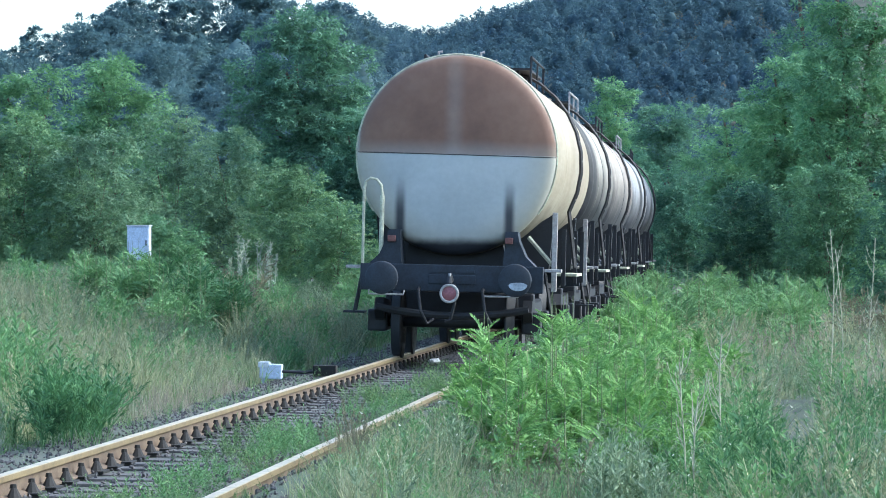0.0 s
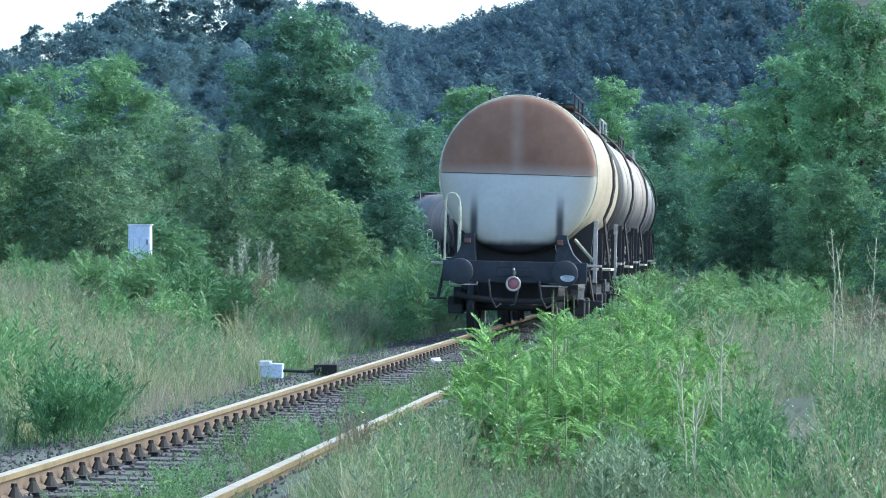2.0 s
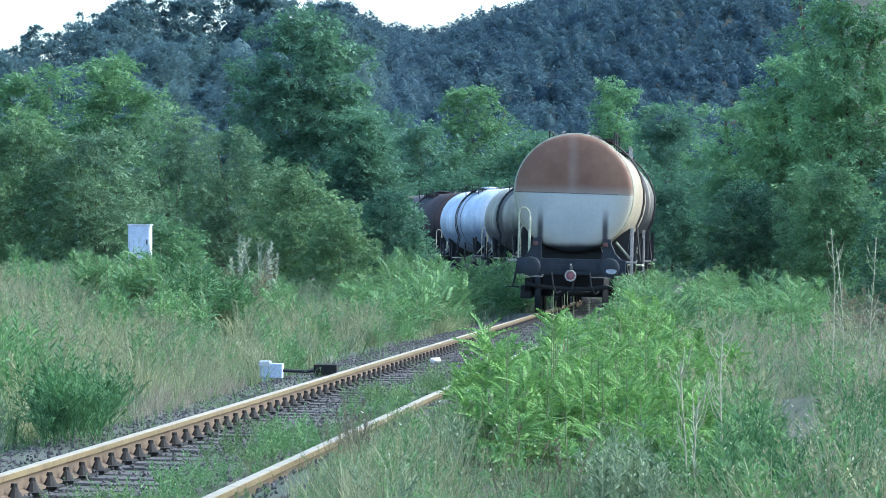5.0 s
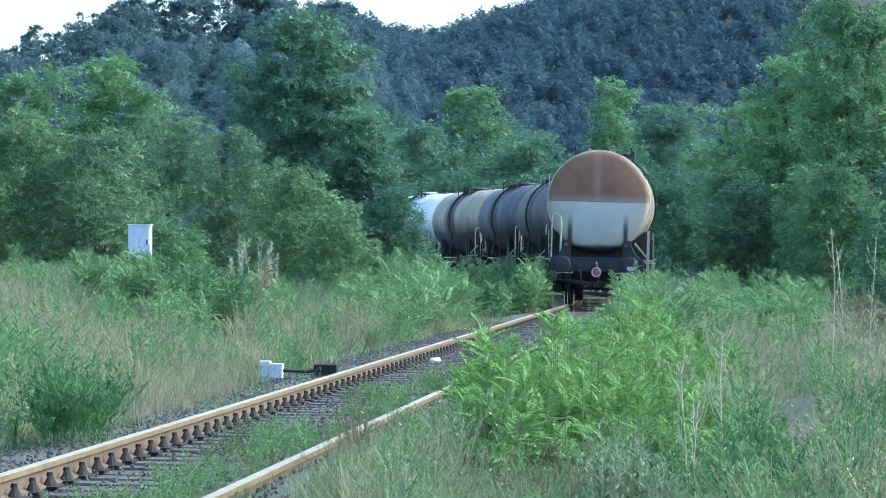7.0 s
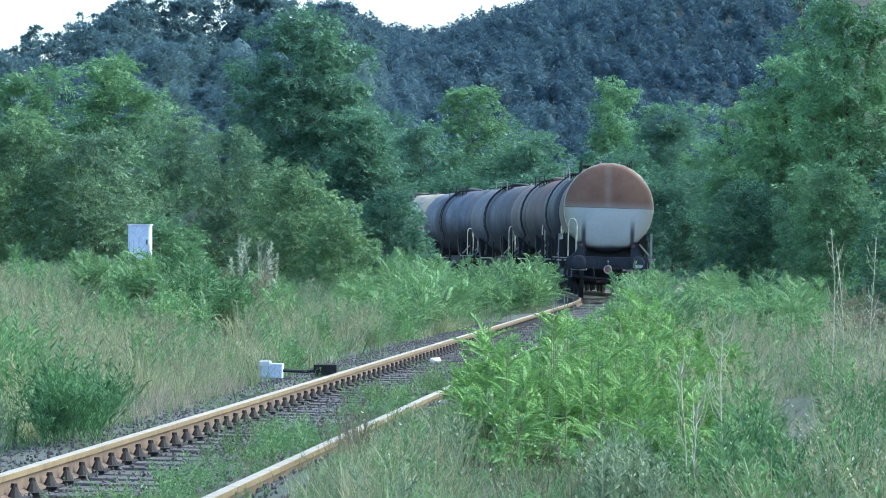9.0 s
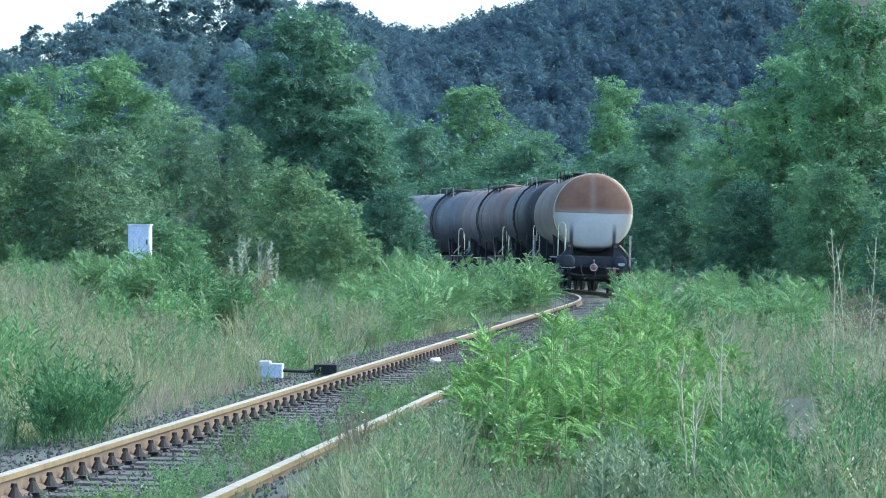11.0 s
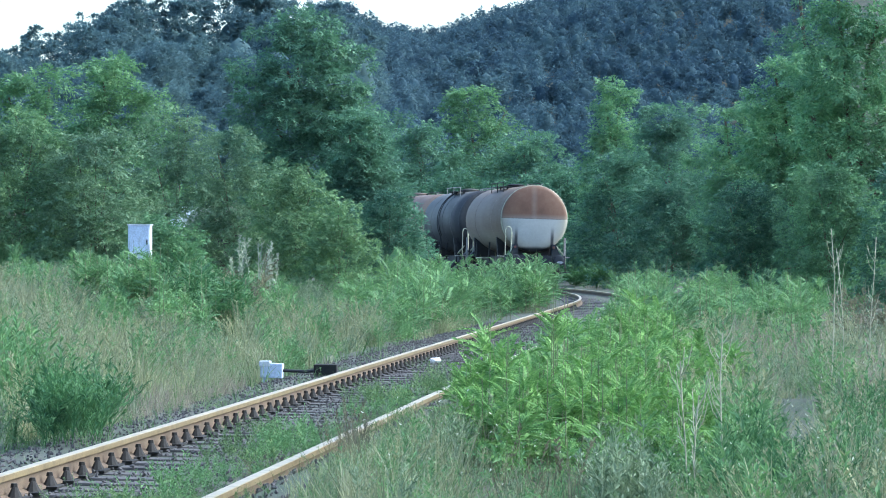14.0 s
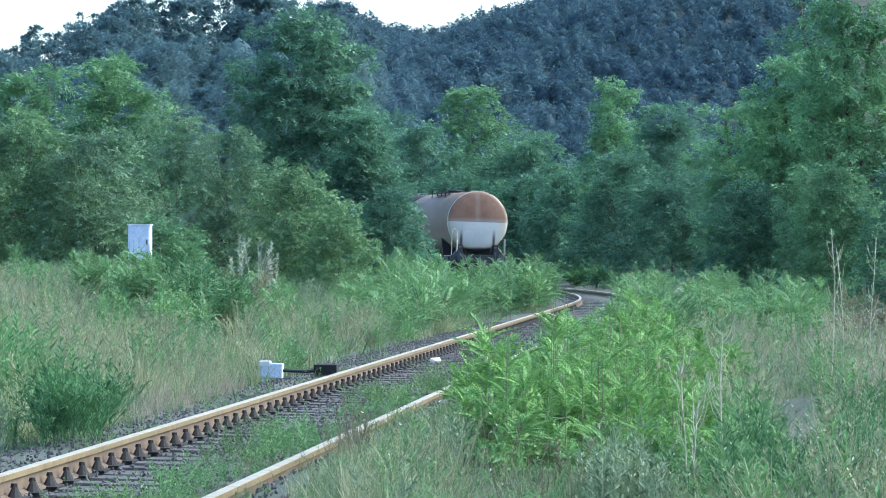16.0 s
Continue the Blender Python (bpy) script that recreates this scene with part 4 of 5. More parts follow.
def build_fronds():
    """Young tree-of-heaven and locust growth: shoots with arching feather leaves."""
    rng = np.random.default_rng(33)
    big, mid, fern = far_frond(9, 0.28, 0.32, 0.5), far_frond(6, 0.42, 0.36, 0.6), frond(8, 0.27, 0.27, 0.5)
    droop = frond(7, 0.3, 0.3, 0.95)

    def thicket(name, label, pr, yr, shoots, hlo, hhi, per, flen, template, material, dmin=None, dmax=None, taper=None, each=8, spread=0.13):
        # shoots rise in clumps, each clump of its own height, with gaps between
        x, y = scatter(rng, max(2, shoots // each), pr, yr, dmin, dmax)
        k = np.repeat(np.arange(len(x)), each)
        h = rng.uniform(hlo * 0.72, hhi, len(x))[k] * rng.uniform(0.6, 1.05, len(k))
        x, y = x[k] + rng.normal(0, spread, len(k)), y[k] + rng.normal(0, spread * 1.6, len(k))
        if taper is not None:
            cx, cy, rx, ry = taper
            e = np.clip(1 - ((x - cx) / rx) ** 2 - ((y - cy) / ry) ** 2, 0, 1)
            k = e > 0.02
            x, y, h = x[k], y[k], h[k] * (0.35 + 0.65 * e[k] ** 0.5)
        if not len(x):
            return
        cx, cy = float(x.mean()), float(y.mean())
        g = float(height(cx, cy))
        root = tagged(new(name), label, "bush")
        root.location = (cx, cy, g)
        i = np.repeat(np.arange(len(x)), per)
        t = 1 - 0.75 * rng.random(len(i)) ** 1.6
        a = rng.uniform(0, 2 * math.pi, len(i))
        el = np.clip(0.15 + 1.05 * t + rng.normal(0, 0.25, len(i)), -0.2, 1.45)
        out = np.stack([np.cos(a) * np.cos(el), np.sin(a) * np.cos(el), np.sin(el)], 1)
        gz = height(x, y)
        pos = np.stack([x[i], y[i], gz[i] + h[i] * t * 0.82], 1)
        L = flen * rng.uniform(0.6, 1.2, len(i)) * (1.15 - 0.45 * t)
        v, f = stack(template, frames(pos, out, rng.normal(0, 0.75, len(i)), L))
        part("foliage", mesh_from("foliage", v - np.array([cx, cy, g]), f, material), None, root)
        sv, sf = [], []
        for q, (a, b, c, d) in enumerate(zip(x, y, gz, h)):
            w = 0.007
            sv += [(a - w, b, c - 0.05), (a, b - w, c - 0.05), (a + w, b, c - 0.05), (a - 0.002, b, c + d), (a, b - 0.002, c + d), (a + 0.002, b, c + d)]
            o = q * 6
            sf += [(o, o + 1, o + 4, o + 3), (o + 1, o + 2, o + 5, o + 4), (o + 2, o, o + 3, o + 5)]
        part("stem_growth", mesh_from("stem_growth", np.array(sv) - np.array([cx, cy, g]), np.array(sf), M_STEM), None, root)["kind"] = "stuff"

    # bushes on the near side, from the front backwards
    thicket("locust_thicket", "bright green feathery locust bush beside the track", (780, 1280), (25.8, 34), 420, 0.95, 1.4, 15, 0.2, fern, M_FROND, None, None, (px_x(1015, 30), 29.8, 1.02, 4.0), 5, 0.075)
    thicket("heaven_tree_shoots", "young tree-of-heaven shoot standing above the bush", (858, 892), (29.2, 30.4), 6, 1.0, 1.08, 14, 0.26, droop, M_FROND, each=1, spread=0.02)
    thicket("locust_thicket", "bright green feathery bush in the weeds", (1000, 1320), (38, 48), 260, 0.95, 1.45, 15, 0.23, fern, M_FROND, 1.2, None, (px_x(1165, 43), 43, 0.88, 4.5), 5, 0.1)
    thicket("locust_thicket", "soft green feathery thicket along the track", (1090, 1450), (60, 98), 560, 0.85, 1.5, 16, 0.24, mid, M_FROND_MID, 1.0, None)
    thicket("locust_thicket", "soft green feathery growth along the track", (940, 1120), (46, 66), 150, 0.3, 0.5, 14, 0.16, mid, M_FROND_MID, 1.15, 3.2)
    # beyond the track
    thicket("locust_thicket", "green feathery thicket beside the rusty rail", (620, 1002), (78, 118), 480, 0.5, 1.35, 14, 0.3, big, M_FROND_MID, None, -1.55)
    thicket("locust_thicket", "green feathery growth at the bend", (925, 1004), (98, 117), 130, 1.2, 1.6, 14, 0.3, mid, M_FROND_MID, None, -1.4)
    thicket("locust_thicket", "tall green feathery growth along the inside of the bend", (690, 965), (103, 118), 260, 1.4, 1.8, 13, 0.33, big, M_FROND_MID, None, -1.6, each=4)
    thicket("locust_thicket", "low green growth at the far bend", (985, 1110), (172, 200), 120, 0.8, 1.2, 7, 0.6, mid, M_FROND_DARK, 2.2, None)
    thicket("locust_thicket", "deep green feathery bush in the grass", (275, 430), (66, 72), 190, 1.2, 1.6, 18, 0.26, mid, M_FROND_DARK, None, None, each=5)
    thicket("locust_thicket", "green feathery growth before the bushes", (430, 720), (72, 90), 200, 0.5, 1.2, 14, 0.25, mid, M_FROND_MID, None, -2.2)
    thicket("locust_thicket", "green feathery growth before the bushes", (-20, 240), (76, 90), 120, 0.6, 1.2, 14, 0.25, mid, M_FROND_MID, None, -2.2)
    thicket("locust_thicket", "green weeds round the lineside cabinet", (150, 360), (62, 71.3), 150, 0.7, 1.3, 14, 0.25, mid, M_FROND_MID, None, None)
    thicket("locust_thicket", "green weeds at the foot of the lineside cabinet", (215, 290), (66, 70), 60, 1.35, 1.6, 14, 0.25, mid, M_FROND_MID, None, None, each=3)
    thicket("heaven_tree_shoots", "young tree-of-heaven shoots with long feather leaves", (690, 800), (78, 86), 26, 1.35, 1.7, 8, 0.5, big, M_FROND_MID, None, -2.0, each=2)
    thicket("dry_bush", "reddish brown withered bush in the weeds", (410, 490), (76, 84), 45, 1.0, 1.4, 8, 0.24, mid, M_WITHER, None, -2.0)
    thicket("dry_bush", "reddish brown withered bush at the wood's edge", (1500, 1600), (56, 64), 40, 0.9, 1.35, 8, 0.2, mid, M_WITHER, None, None)


# ======== lineside things ========
def build_cabinet():
    y = 72.0
    x = px_x(248, y)
    g = float(height(x, y))
    c = new("relay_cabinet")
    c.matrix_basis = pose(x, y, g, 0, 0, -6)
    tagged(c, "pale blue-grey metal lineside cabinet on a post in weeds", "cabinet")
    z1 = top_z(399, y) - g
    bm = bmesh.new()
    box(bm, -0.2, 0.2, -0.13, 0.13, z1 - 0.62, z1, 0.015)
    part("body", bm, M_BOX, c)
    bm = bmesh.new()
    box(bm, -0.185, 0.185, -0.142, -0.128, z1 - 0.59, z1 - 0.03, 0.006)
    door = part("door", bm, M_BOX, c)
    bm = bmesh.new()
    box(bm, 0.14, 0.16, -0.155, -0.14, z1 - 0.36, z1 - 0.26, 0.004)
    part("handle", bm, M_BLACK, door, "small dark door handle")
    bm = bmesh.new()
    box(bm, -0.215, 0.215, -0.15, 0.145, z1 - 0.004, z1 + 0.018, 0.006)
    part("lid", bm, M_WHITE, c)
    bm = bmesh.new()
    box(bm, -0.05, 0.05, -0.05, 0.05, -0.2, z1 - 0.61)
    part("post", bm, M_BLACK, c)


def build_switch_lever():
    """Ground lever of the points: a pale weight box, a rod, and a dark housing at the rail."""
    y = FOCAL * (EYE_Z + 0.22) / (672 - 445)
    x = px_x(481, y)
    c = new("switch_lever")
    c.matrix_basis = pose(x, y, -0.24, 0, 0, -4)
    tagged(c, "pale grey-painted points lever box with a dark rod", "switch lever")
    k = y / FOCAL
    bm = bmesh.new()
    box(bm, -20 * k, 19 * k, -0.09, 0.09, 6 * k, 32 * k, 0.012)
    part("weight_box", bm, M_BOX, c, "pale blue-grey painted metal box", pose(0, 0, 0, 0, 3, 0))
    bm = bmesh.new()
    box(bm, -21 * k, -2 * k, -0.1, 0.1, 26 * k, 36 * k, 0.01)
    part("cover", bm, M_WHITE, c)
    bm = bmesh.new()
    box(bm, -17 * k, -8 * k, -0.05, 0.05, -0.05, 8 * k, 0.008)
    part("foot", bm, M_BOX, c)
    bm = bmesh.new()
    rod(bm, [(17 * k, 0, 19 * k), (60 * k, 0.0, 17 * k), (100 * k, 0.03, 20 * k)], 0.02)
    part("pull_rod", bm, M_BLACK, c)
    bm = bmesh.new()
    box(bm, 76 * k, 117 * k, -0.12, 0.12, 12 * k, 30 * k, 0.012)
    part("crank_housing", bm, M_FASTEN, c, "rusty black housing beside the rail")
    bm = bmesh.new()
    box(bm, 70 * k, 118 * k, -0.1, 0.1, -0.05, 13 * k)
    part("bed_timber", bm, M_SLEEPER, c)


def build_small_things():
    rng = np.random.default_rng(3)
    bm = bmesh.new()
    bmesh.ops.create_icosphere(bm, subdivisions=2, radius=0.09)
    for v in bm.verts:
        v.co *= 1 + 0.35 * math.sin(v.co.x * 40) * math.sin(v.co.y * 50 + 1)
        v.co.z *= 0.5
    y = FOCAL * (EYE_Z + 0.17) / (642 - 445)
    ob = part("crumpled_paper", bm, M_WHITE, None, "", pose(px_x(770, y), y, -0.145))
    tagged(ob, "crumpled white scrap lying on the ballast", "litter")
    # tall pale dry stalks
    for k, (px, py0, py1, y) in enumerate([(1470, 405, 600, 40), (1490, 440, 610, 40.6), (1215, 640, 800, 25), (1283, 590, 790, 25.5), (1232, 700, 800, 24.8), (1540, 420, 600, 43)]):
        x = px_x(px, y)
        g = float(height(x, y))
        h = top_z(py0, y) - g
        root = tagged(new("dry_stalk"), "tall pale dry weed stalk with a few leaves", "weed", "dry stalks")
        root.location = (x, y, g)
        bm = bmesh.new()
        pts = [(0.04 * h * math.sin(3 * t + k) * t, 0.03 * h * t, -0.05 + (h + 0.05) * t) for t in (0, 0.25, 0.5, 0.75, 1)]
        rod(bm, pts, 0.0045, 6)
        for j in range(7):
            t = rng.uniform(0.35, 0.95)
            a = rng.uniform(0, 6.28)
            p = Vector((0.04 * h * math.sin(3 * t + k) * t, 0.03 * h * t, h * t))
            tb = bmesh.new()
            rod(tb, [p, p + Vector((math.cos(a) * 0.06, math.sin(a) * 0.06, 0.09)), p + Vector((math.cos(a) * 0.09, math.sin(a) * 0.09, 0.2))], 0.003, 5)
            part("twig", tb, M_STALK, root)
        part("stem", bm, M_STALK, root)
        n = 26
        t = rng.uniform(0.3, 1, n)
        a = rng.uniform(0, 6.28, n)
        pos = np.stack([0.04 * h * np.sin(3 * t + k) * t, 0.03 * h * t, h * t], 1)
        out = np.stack([np.cos(a), np.sin(a), rng.uniform(0.2, 1.5, n)], 1)
        v, f = stack(leaf_blade(0.3), frames(pos, out, a, rng.uniform(0.04, 0.1, n)))
        part("leaves", mesh_from("leaves", v, f, M_GREY), None, root)


# ======== the train ========
def build_wagon(name, label, length, barrel, rear_end, first):
    """A bogie tank wagon; its middle stands at the origin, the rail heads at z = 0, its rear towards -y."""
    root = tagged(new(name), label, "tank wagon", "tank wagons of the train")
    half, hs = length / 2, length / 2 + 0.46
    R, Z = TANK_R, TANK_Z
    bm = bmesh.new()
    lathe(bm, [(-half, R - 0.02), (-half + 0.015, R), (half - 0.015, R), (half, R - 0.02)], 72, "y", (0, 0, Z))
    shell = part("barrel", bm, barrel, root)
    for k, y in enumerate((-half * 0.45, half * 0.45) if first else (-half * 0.55, -half * 0.1, half * 0.55)):
        bm = bmesh.new()
        lathe(bm, [(y - 0.09, R - 0.002), (y - 0.045, R + 0.006), (y + 0.045, R + 0.006), (y + 0.09, R - 0.002)], 72, "y", (0, 0, Z))
        part("band", bm, M_BLACK if k == 1 and not first else barrel, shell)
    for sgn in (-1, 1):
        bm = bmesh.new()
        prof = [(-0.02, R - 0.008), (0.01, R - 0.004), (0.05, R - 0.025), (0.085, R - 0.07), (0.11, R - 0.14), (0.15, R * 0.7), (0.185, R * 0.4), (0.2, 0.02)]
        lathe(bm, [(sgn * (half + d), r) for d, r in prof], 72, "y", (0, 0, Z))
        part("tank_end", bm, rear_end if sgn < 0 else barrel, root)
    if first:
        bm = bmesh.new()
        bulge = ((0.0, 0.2), (0.4 * R, 0.185), (0.7 * R, 0.15), (R - 0.14, 0.11), (R - 0.07, 0.085), (R - 0.025, 0.05), (R, 0.0))
        pts = [(x, -half - float(np.interp(abs(x), [b[0] for b in bulge], [b[1] for b in bulge])) - 0.002, Z - 0.012 * x / R) for x in np.linspace(-R * 0.985, R * 0.985, 41)]
        rod(bm, pts, 0.0055, 6)
        part("weld_seam", bm, M_BLACK, root, "rusty dark weld line across the tank end")
        bm = bmesh.new()
        rod(bm, [(R * math.cos(q), -half - 0.005, Z + R * math.sin(q)) for q in np.linspace(radians(-35), radians(215), 70)], 0.016, 6)
        part("rim", bm, M_RAILYEL, root, "pale rim round the tank end")
    # underframe
    for sgn in (-1, 1):
        bm = bmesh.new()
        y0, y1 = sorted((sgn * hs, sgn * (hs - 0.14)))
        box(bm, -1.2, 1.2, y0, y1, 0.88, 1.23, 0.012)
        if sgn < 0:
            box(bm, -0.26, -0.02, y0 - 0.012, y0, 1.13, 1.16)
            box(bm, 0.06, 0.3, y0 - 0.012, y0, 1.13, 1.16)
            box(bm, -0.3, 0.32, y0 - 0.014, y0, 0.98, 1.1, 0.006)
        beam = part("headstock", bm, M_BEAM, root)
        for sx in (-0.865, 0.865):
            bm = bmesh.new()
            e = sgn * hs
            prof = [(e, 0.15), (e + sgn * 0.06, 0.15), (e + sgn * 0.065, 0.105), (e + sgn * 0.4, 0.1), (e + sgn * 0.405, 0.085), (e + sgn * 0.55, 0.085)]
            lathe(bm, prof, 24, "y", (sx, 0, 1.05))
            buf = part("buffer", bm, M_BEAM, beam)
            bm = bmesh.new()
            lathe(bm, [(e + sgn * 0.545, 0.2), (e + sgn * 0.56, 0.215), (e + sgn * 0.597, 0.215), (e + sgn * 0.606, 0.2), (e + sgn * 0.612, 0.1), (e + sgn * 0.614, 0.01)], 28, "y", (sx, 0, 1.05))
            face = part("buffer_head", bm, M_BEAM, root)
            if first and sgn < 0 and sx > 0:
                bm = bmesh.new()
                pts = [(sx + 0.04 + 0.12 * math.cos(q), 0.99 + 0.075 * math.sin(q) * (1.0 if math.sin(q) < 0 else 0.45)) for q in np.linspace(0, 2 * math.pi, 18, endpoint=False)]
                prism(bm, pts, e - 0.622, e - 0.612)
                part("worn_patch", bm, M_GREASE, face, "bare pale rubbed steel")
        bm = bmesh.new()
        e = sgn * hs
        rod(bm, [(0, e - sgn * 0.1, 1.03), (0, e + sgn * 0.2, 1.03), (0, e + sgn * 0.3, 1.08), (0, e + sgn * 0.34, 1.0), (0, e + sgn * 0.28, 0.95)], 0.035, 8)
        hook = part("draw_hook", bm, M_BLACK, root)
        bm = bmesh.new()
        rod(bm, [(0.06, e + sgn * 0.3, 0.98), (0.07, e + sgn * 0.32, 0.72), (0.02, e + sgn * 0.3, 0.52), (-0.05, e + sgn * 0.32, 0.5)], 0.022, 6)
        part("screw_link", bm, M_BLACK, root)
        for sx in (-0.42, 0.42):
            bm = bmesh.new()
            rod(bm, [(sx, e, 0.92), (sx, e + sgn * 0.16, 0.88), (sx + 0.04, e + sgn * 0.2, 0.62), (sx + 0.12, e + sgn * 0.14, 0.46), (sx + 0.2, e + sgn * 0.06, 0.52)], 0.02, 7)
            part("brake_hose", bm, M_BLACK, root)
        # shunter's grips under the beam
        for sx in (-0.88, 0.62):
            bm = bmesh.new()
            rod(bm, [(sx - 0.2, e, 0.88), (sx - 0.2, e + sgn * 0.05, 0.83), (sx + 0.26, e + sgn * 0.05, 0.83), (sx + 0.26, e, 0.88)], 0.012, 6)
            part("grab_iron", bm, M_DIRTWHITE if first else M_BLACK, root)
    for sx in (-0.5, 0.5):
        bm = bmesh.new()
        box(bm, sx - 0.06, sx + 0.06, -hs + 0.13, hs - 0.13, 0.9, 1.2, 0.01)
        part("frame_beam", bm, M_BLACK, root)
    for sgn in (-1, 1):
        for sx in (-1, 1):
            # flared end brackets that hold the tank
            bm = bmesh.new()
            e = sgn * (half - 0.1)
            prism(bm, [(sx * 0.66, 1.2), (sx * 1.12, 1.2), (sx * 0.96, 1.36), (sx * 0.87, 1.56), (sx * 0.85, 1.68), (sx * 0.69, 1.68), (sx * 0.68, 1.4)], sgn * (hs - 0.05), e)
            part("end_bracket", bm, M_BEAM, root)
            bm = bmesh.new()
            prism(bm, [(sx * 0.35, 1.15), (sx * 1.15, 1.15), (sx * 1.22, 1.95), (sx * 1.05, 1.84), (sx * 0.8, 1.62), (sx * 0.35, 1.38)], sgn * half * 0.62, sgn * half * 0.66)
            part("saddle", bm, M_BLACK, root)
        bm = bmesh.new()
        y = sgn * (half + 0.1)
        prism(bm, [(-0.7, 1.2), (0.7, 1.2), (0.62, 1.52), (0.3, 1.42), (0.0, 1.385), (-0.3, 1.42), (-0.62, 1.52)], y - sgn * 0.6, y - sgn * 0.3)
        part("end_cradle", bm, M_BLACK, root)
    if first:
        for sx in (-0.80, 0.74):
            bm = bmesh.new()
            box(bm, sx - 0.05, sx + 0.05, -hs - 0.01, -hs + 0.06, 1.52, 1.6, 0.006)
            part("tail_reflector", bm, M_REFLECT, root, "dull orange-red reflector")
        bm = bmesh.new()
        lathe(bm, [(-hs - 0.36, 0.01), (-hs - 0.362, 0.095), (-hs - 0.355, 0.095), (-hs - 0.35, 0.01)], 32, "y", (0.0, 0, 0.86))
        disc = part("tail_disc", bm, M_RED, root, "faded red round tail sign with a pale ring")
        bm = bmesh.new()
        lathe(bm, [(-hs - 0.358, 0.092), (-hs - 0.37, 0.096), (-hs - 0.37, 0.125), (-hs - 0.345, 0.128), (-hs - 0.345, 0.092)], 32, "y", (0.0, 0, 0.86))
        part("disc_ring", bm, M_DIRTWHITE, disc)
        bm = bmesh.new()
        rod(bm, [(0, -hs - 0.33, 0.95), (0, -hs - 0.3, 1.12)], 0.02, 6)
        part("disc_hanger", bm, M_DIRTWHITE, disc)
    # hooped hand rails, steps and ladders on the sides
    for sgn in (-1, 1):
        bm = bmesh.new()
        e = sgn * (hs - 0.08)
        x0, x1 = (-1.18, -0.94)
        rod(bm, [(x0, e, 1.2), (x0, e, 2.2), (x0 + 0.02, e, 2.3), (x0 + 0.08, e, 2.345), (x1 - 0.08, e, 2.33), (x1 - 0.02, e, 2.26), (x1, e, 2.15), (x1, e, 1.2)], 0.019, 8)
        part("end_handrail", bm, M_RAILYEL, root, "cream-painted hooped hand rail")
        bm = bmesh.new()
        rod(bm, [(x1, e, 2.12), (x1, e, 1.22)], 0.03, 8)
        part("rail_sleeve", bm, M_RAILYEL, root)
        for sx in (-1, 1):
            bm = bmesh.new()
            yy = e - sgn * 0.35
            box(bm, sx * 1.18 - 0.24, sx * 1.18 + 0.24, yy - 0.15, yy + 0.15, 1.16, 1.2, 0.006)
            part("footboard", bm, M_DIRTWHITE, root)
            bm = bmesh.new()
            for yq in (yy - 0.14, yy + 0.14):
                rod(bm, [(sx * 1.2, yq, 1.16), (sx * 1.3, yq, 0.6)], 0.016, 6)
            box(bm, sx * 1.3 - 0.14, sx * 1.3 + 0.14, yy - 0.16, yy + 0.16, 0.57, 0.6, 0.004)
            part("step", bm, M_BLACK, root)
            # side posts with a long grab rail
            bm = bmesh.new()
            yp = e - sgn * 0.75
            box(bm, sx * 1.3 - 0.035, sx * 1.3 + 0.035, yp - 0.05, yp + 0.05, 0.9, 1.95, 0.006)
            if first and sgn < 0 and sx < 0:
                bm.free()
                continue
            part("side_post", bm, M_DIRTWHITE if first else M_BLACK, root)
            bm = bmesh.new()
            rod(bm, [(sx * 1.28, yp, 1.25), (sx * 0.95, yp, 1.62)], 0.03, 6)
            part("side_strut", bm, M_RAILYEL, root)
    for sx in (1,) if first else (-1, 1):
        bm = bmesh.new()
        ang = [radians(a) for a in range(-28, 92, 12)]
        for yq in (-0.2, 0.2):
            rod(bm, [(sx * 1.36, yq, 1.2)] + [(sx * (R + 0.1) * math.cos(a), yq, Z + (R + 0.1) * math.sin(a)) for a in ang], 0.022, 6)
        for zq in np.arange(1.35, 3.2, 0.28):
            c = math.sqrt(max((R + 0.1) ** 2 - (zq - Z) ** 2, 0.01))
            c = max(c, 1.34) if zq < Z else c
            rod(bm, [(sx * c, -0.2, zq), (sx * c, 0.2, zq)], 0.015, 6)
        part("ladder", bm, M_BLACK, root)
    for sx in (-1, 1):
        for yq in (-half * 0.35, half * 0.35, half * 0.8):
            bm = bmesh.new()
            box(bm, sx * 1.28 - 0.03, sx * 1.28 + 0.03, yq - 0.04, yq + 0.04, 0.95, 1.75, 0.006)
            part("side_post", bm, M_BLACK, root)
        bm = bmesh.new()
        box(bm, sx * 1.25 - 0.18, sx * 1.25 + 0.18, -0.9, 0.9, 1.08, 1.12, 0.006)
        part("side_walkway", bm, M_RAILYEL, root)
    # dome, walkway and rails on top
    bm = bmesh.new()
    lathe(bm, [(Z + R - 0.08, 0.32), (Z + R + 0.06, 0.32), (Z + R + 0.08, 0.36), (Z + R + 0.105, 0.36), (Z + R + 0.13, 0.2), (Z + R + 0.14, 0.02)], 28, "z")
    part("filling_dome", bm, M_BLACK if first else barrel, root)
    bm = bmesh.new()
    for sx in (-0.55, 0.55):
        box(bm, sx - 0.18, sx + 0.18, -1.6, 1.6, Z + R - 0.02, Z + R + 0.01)
        for yq in (-1.5, -0.5, 0.5, 1.5):
            box(bm, sx - 0.02, sx + 0.02, yq - 0.02, yq + 0.02, Z + R - 0.2, Z + R - 0.02)
    deck = part("top_walkway", bm, M_BLACK, root)
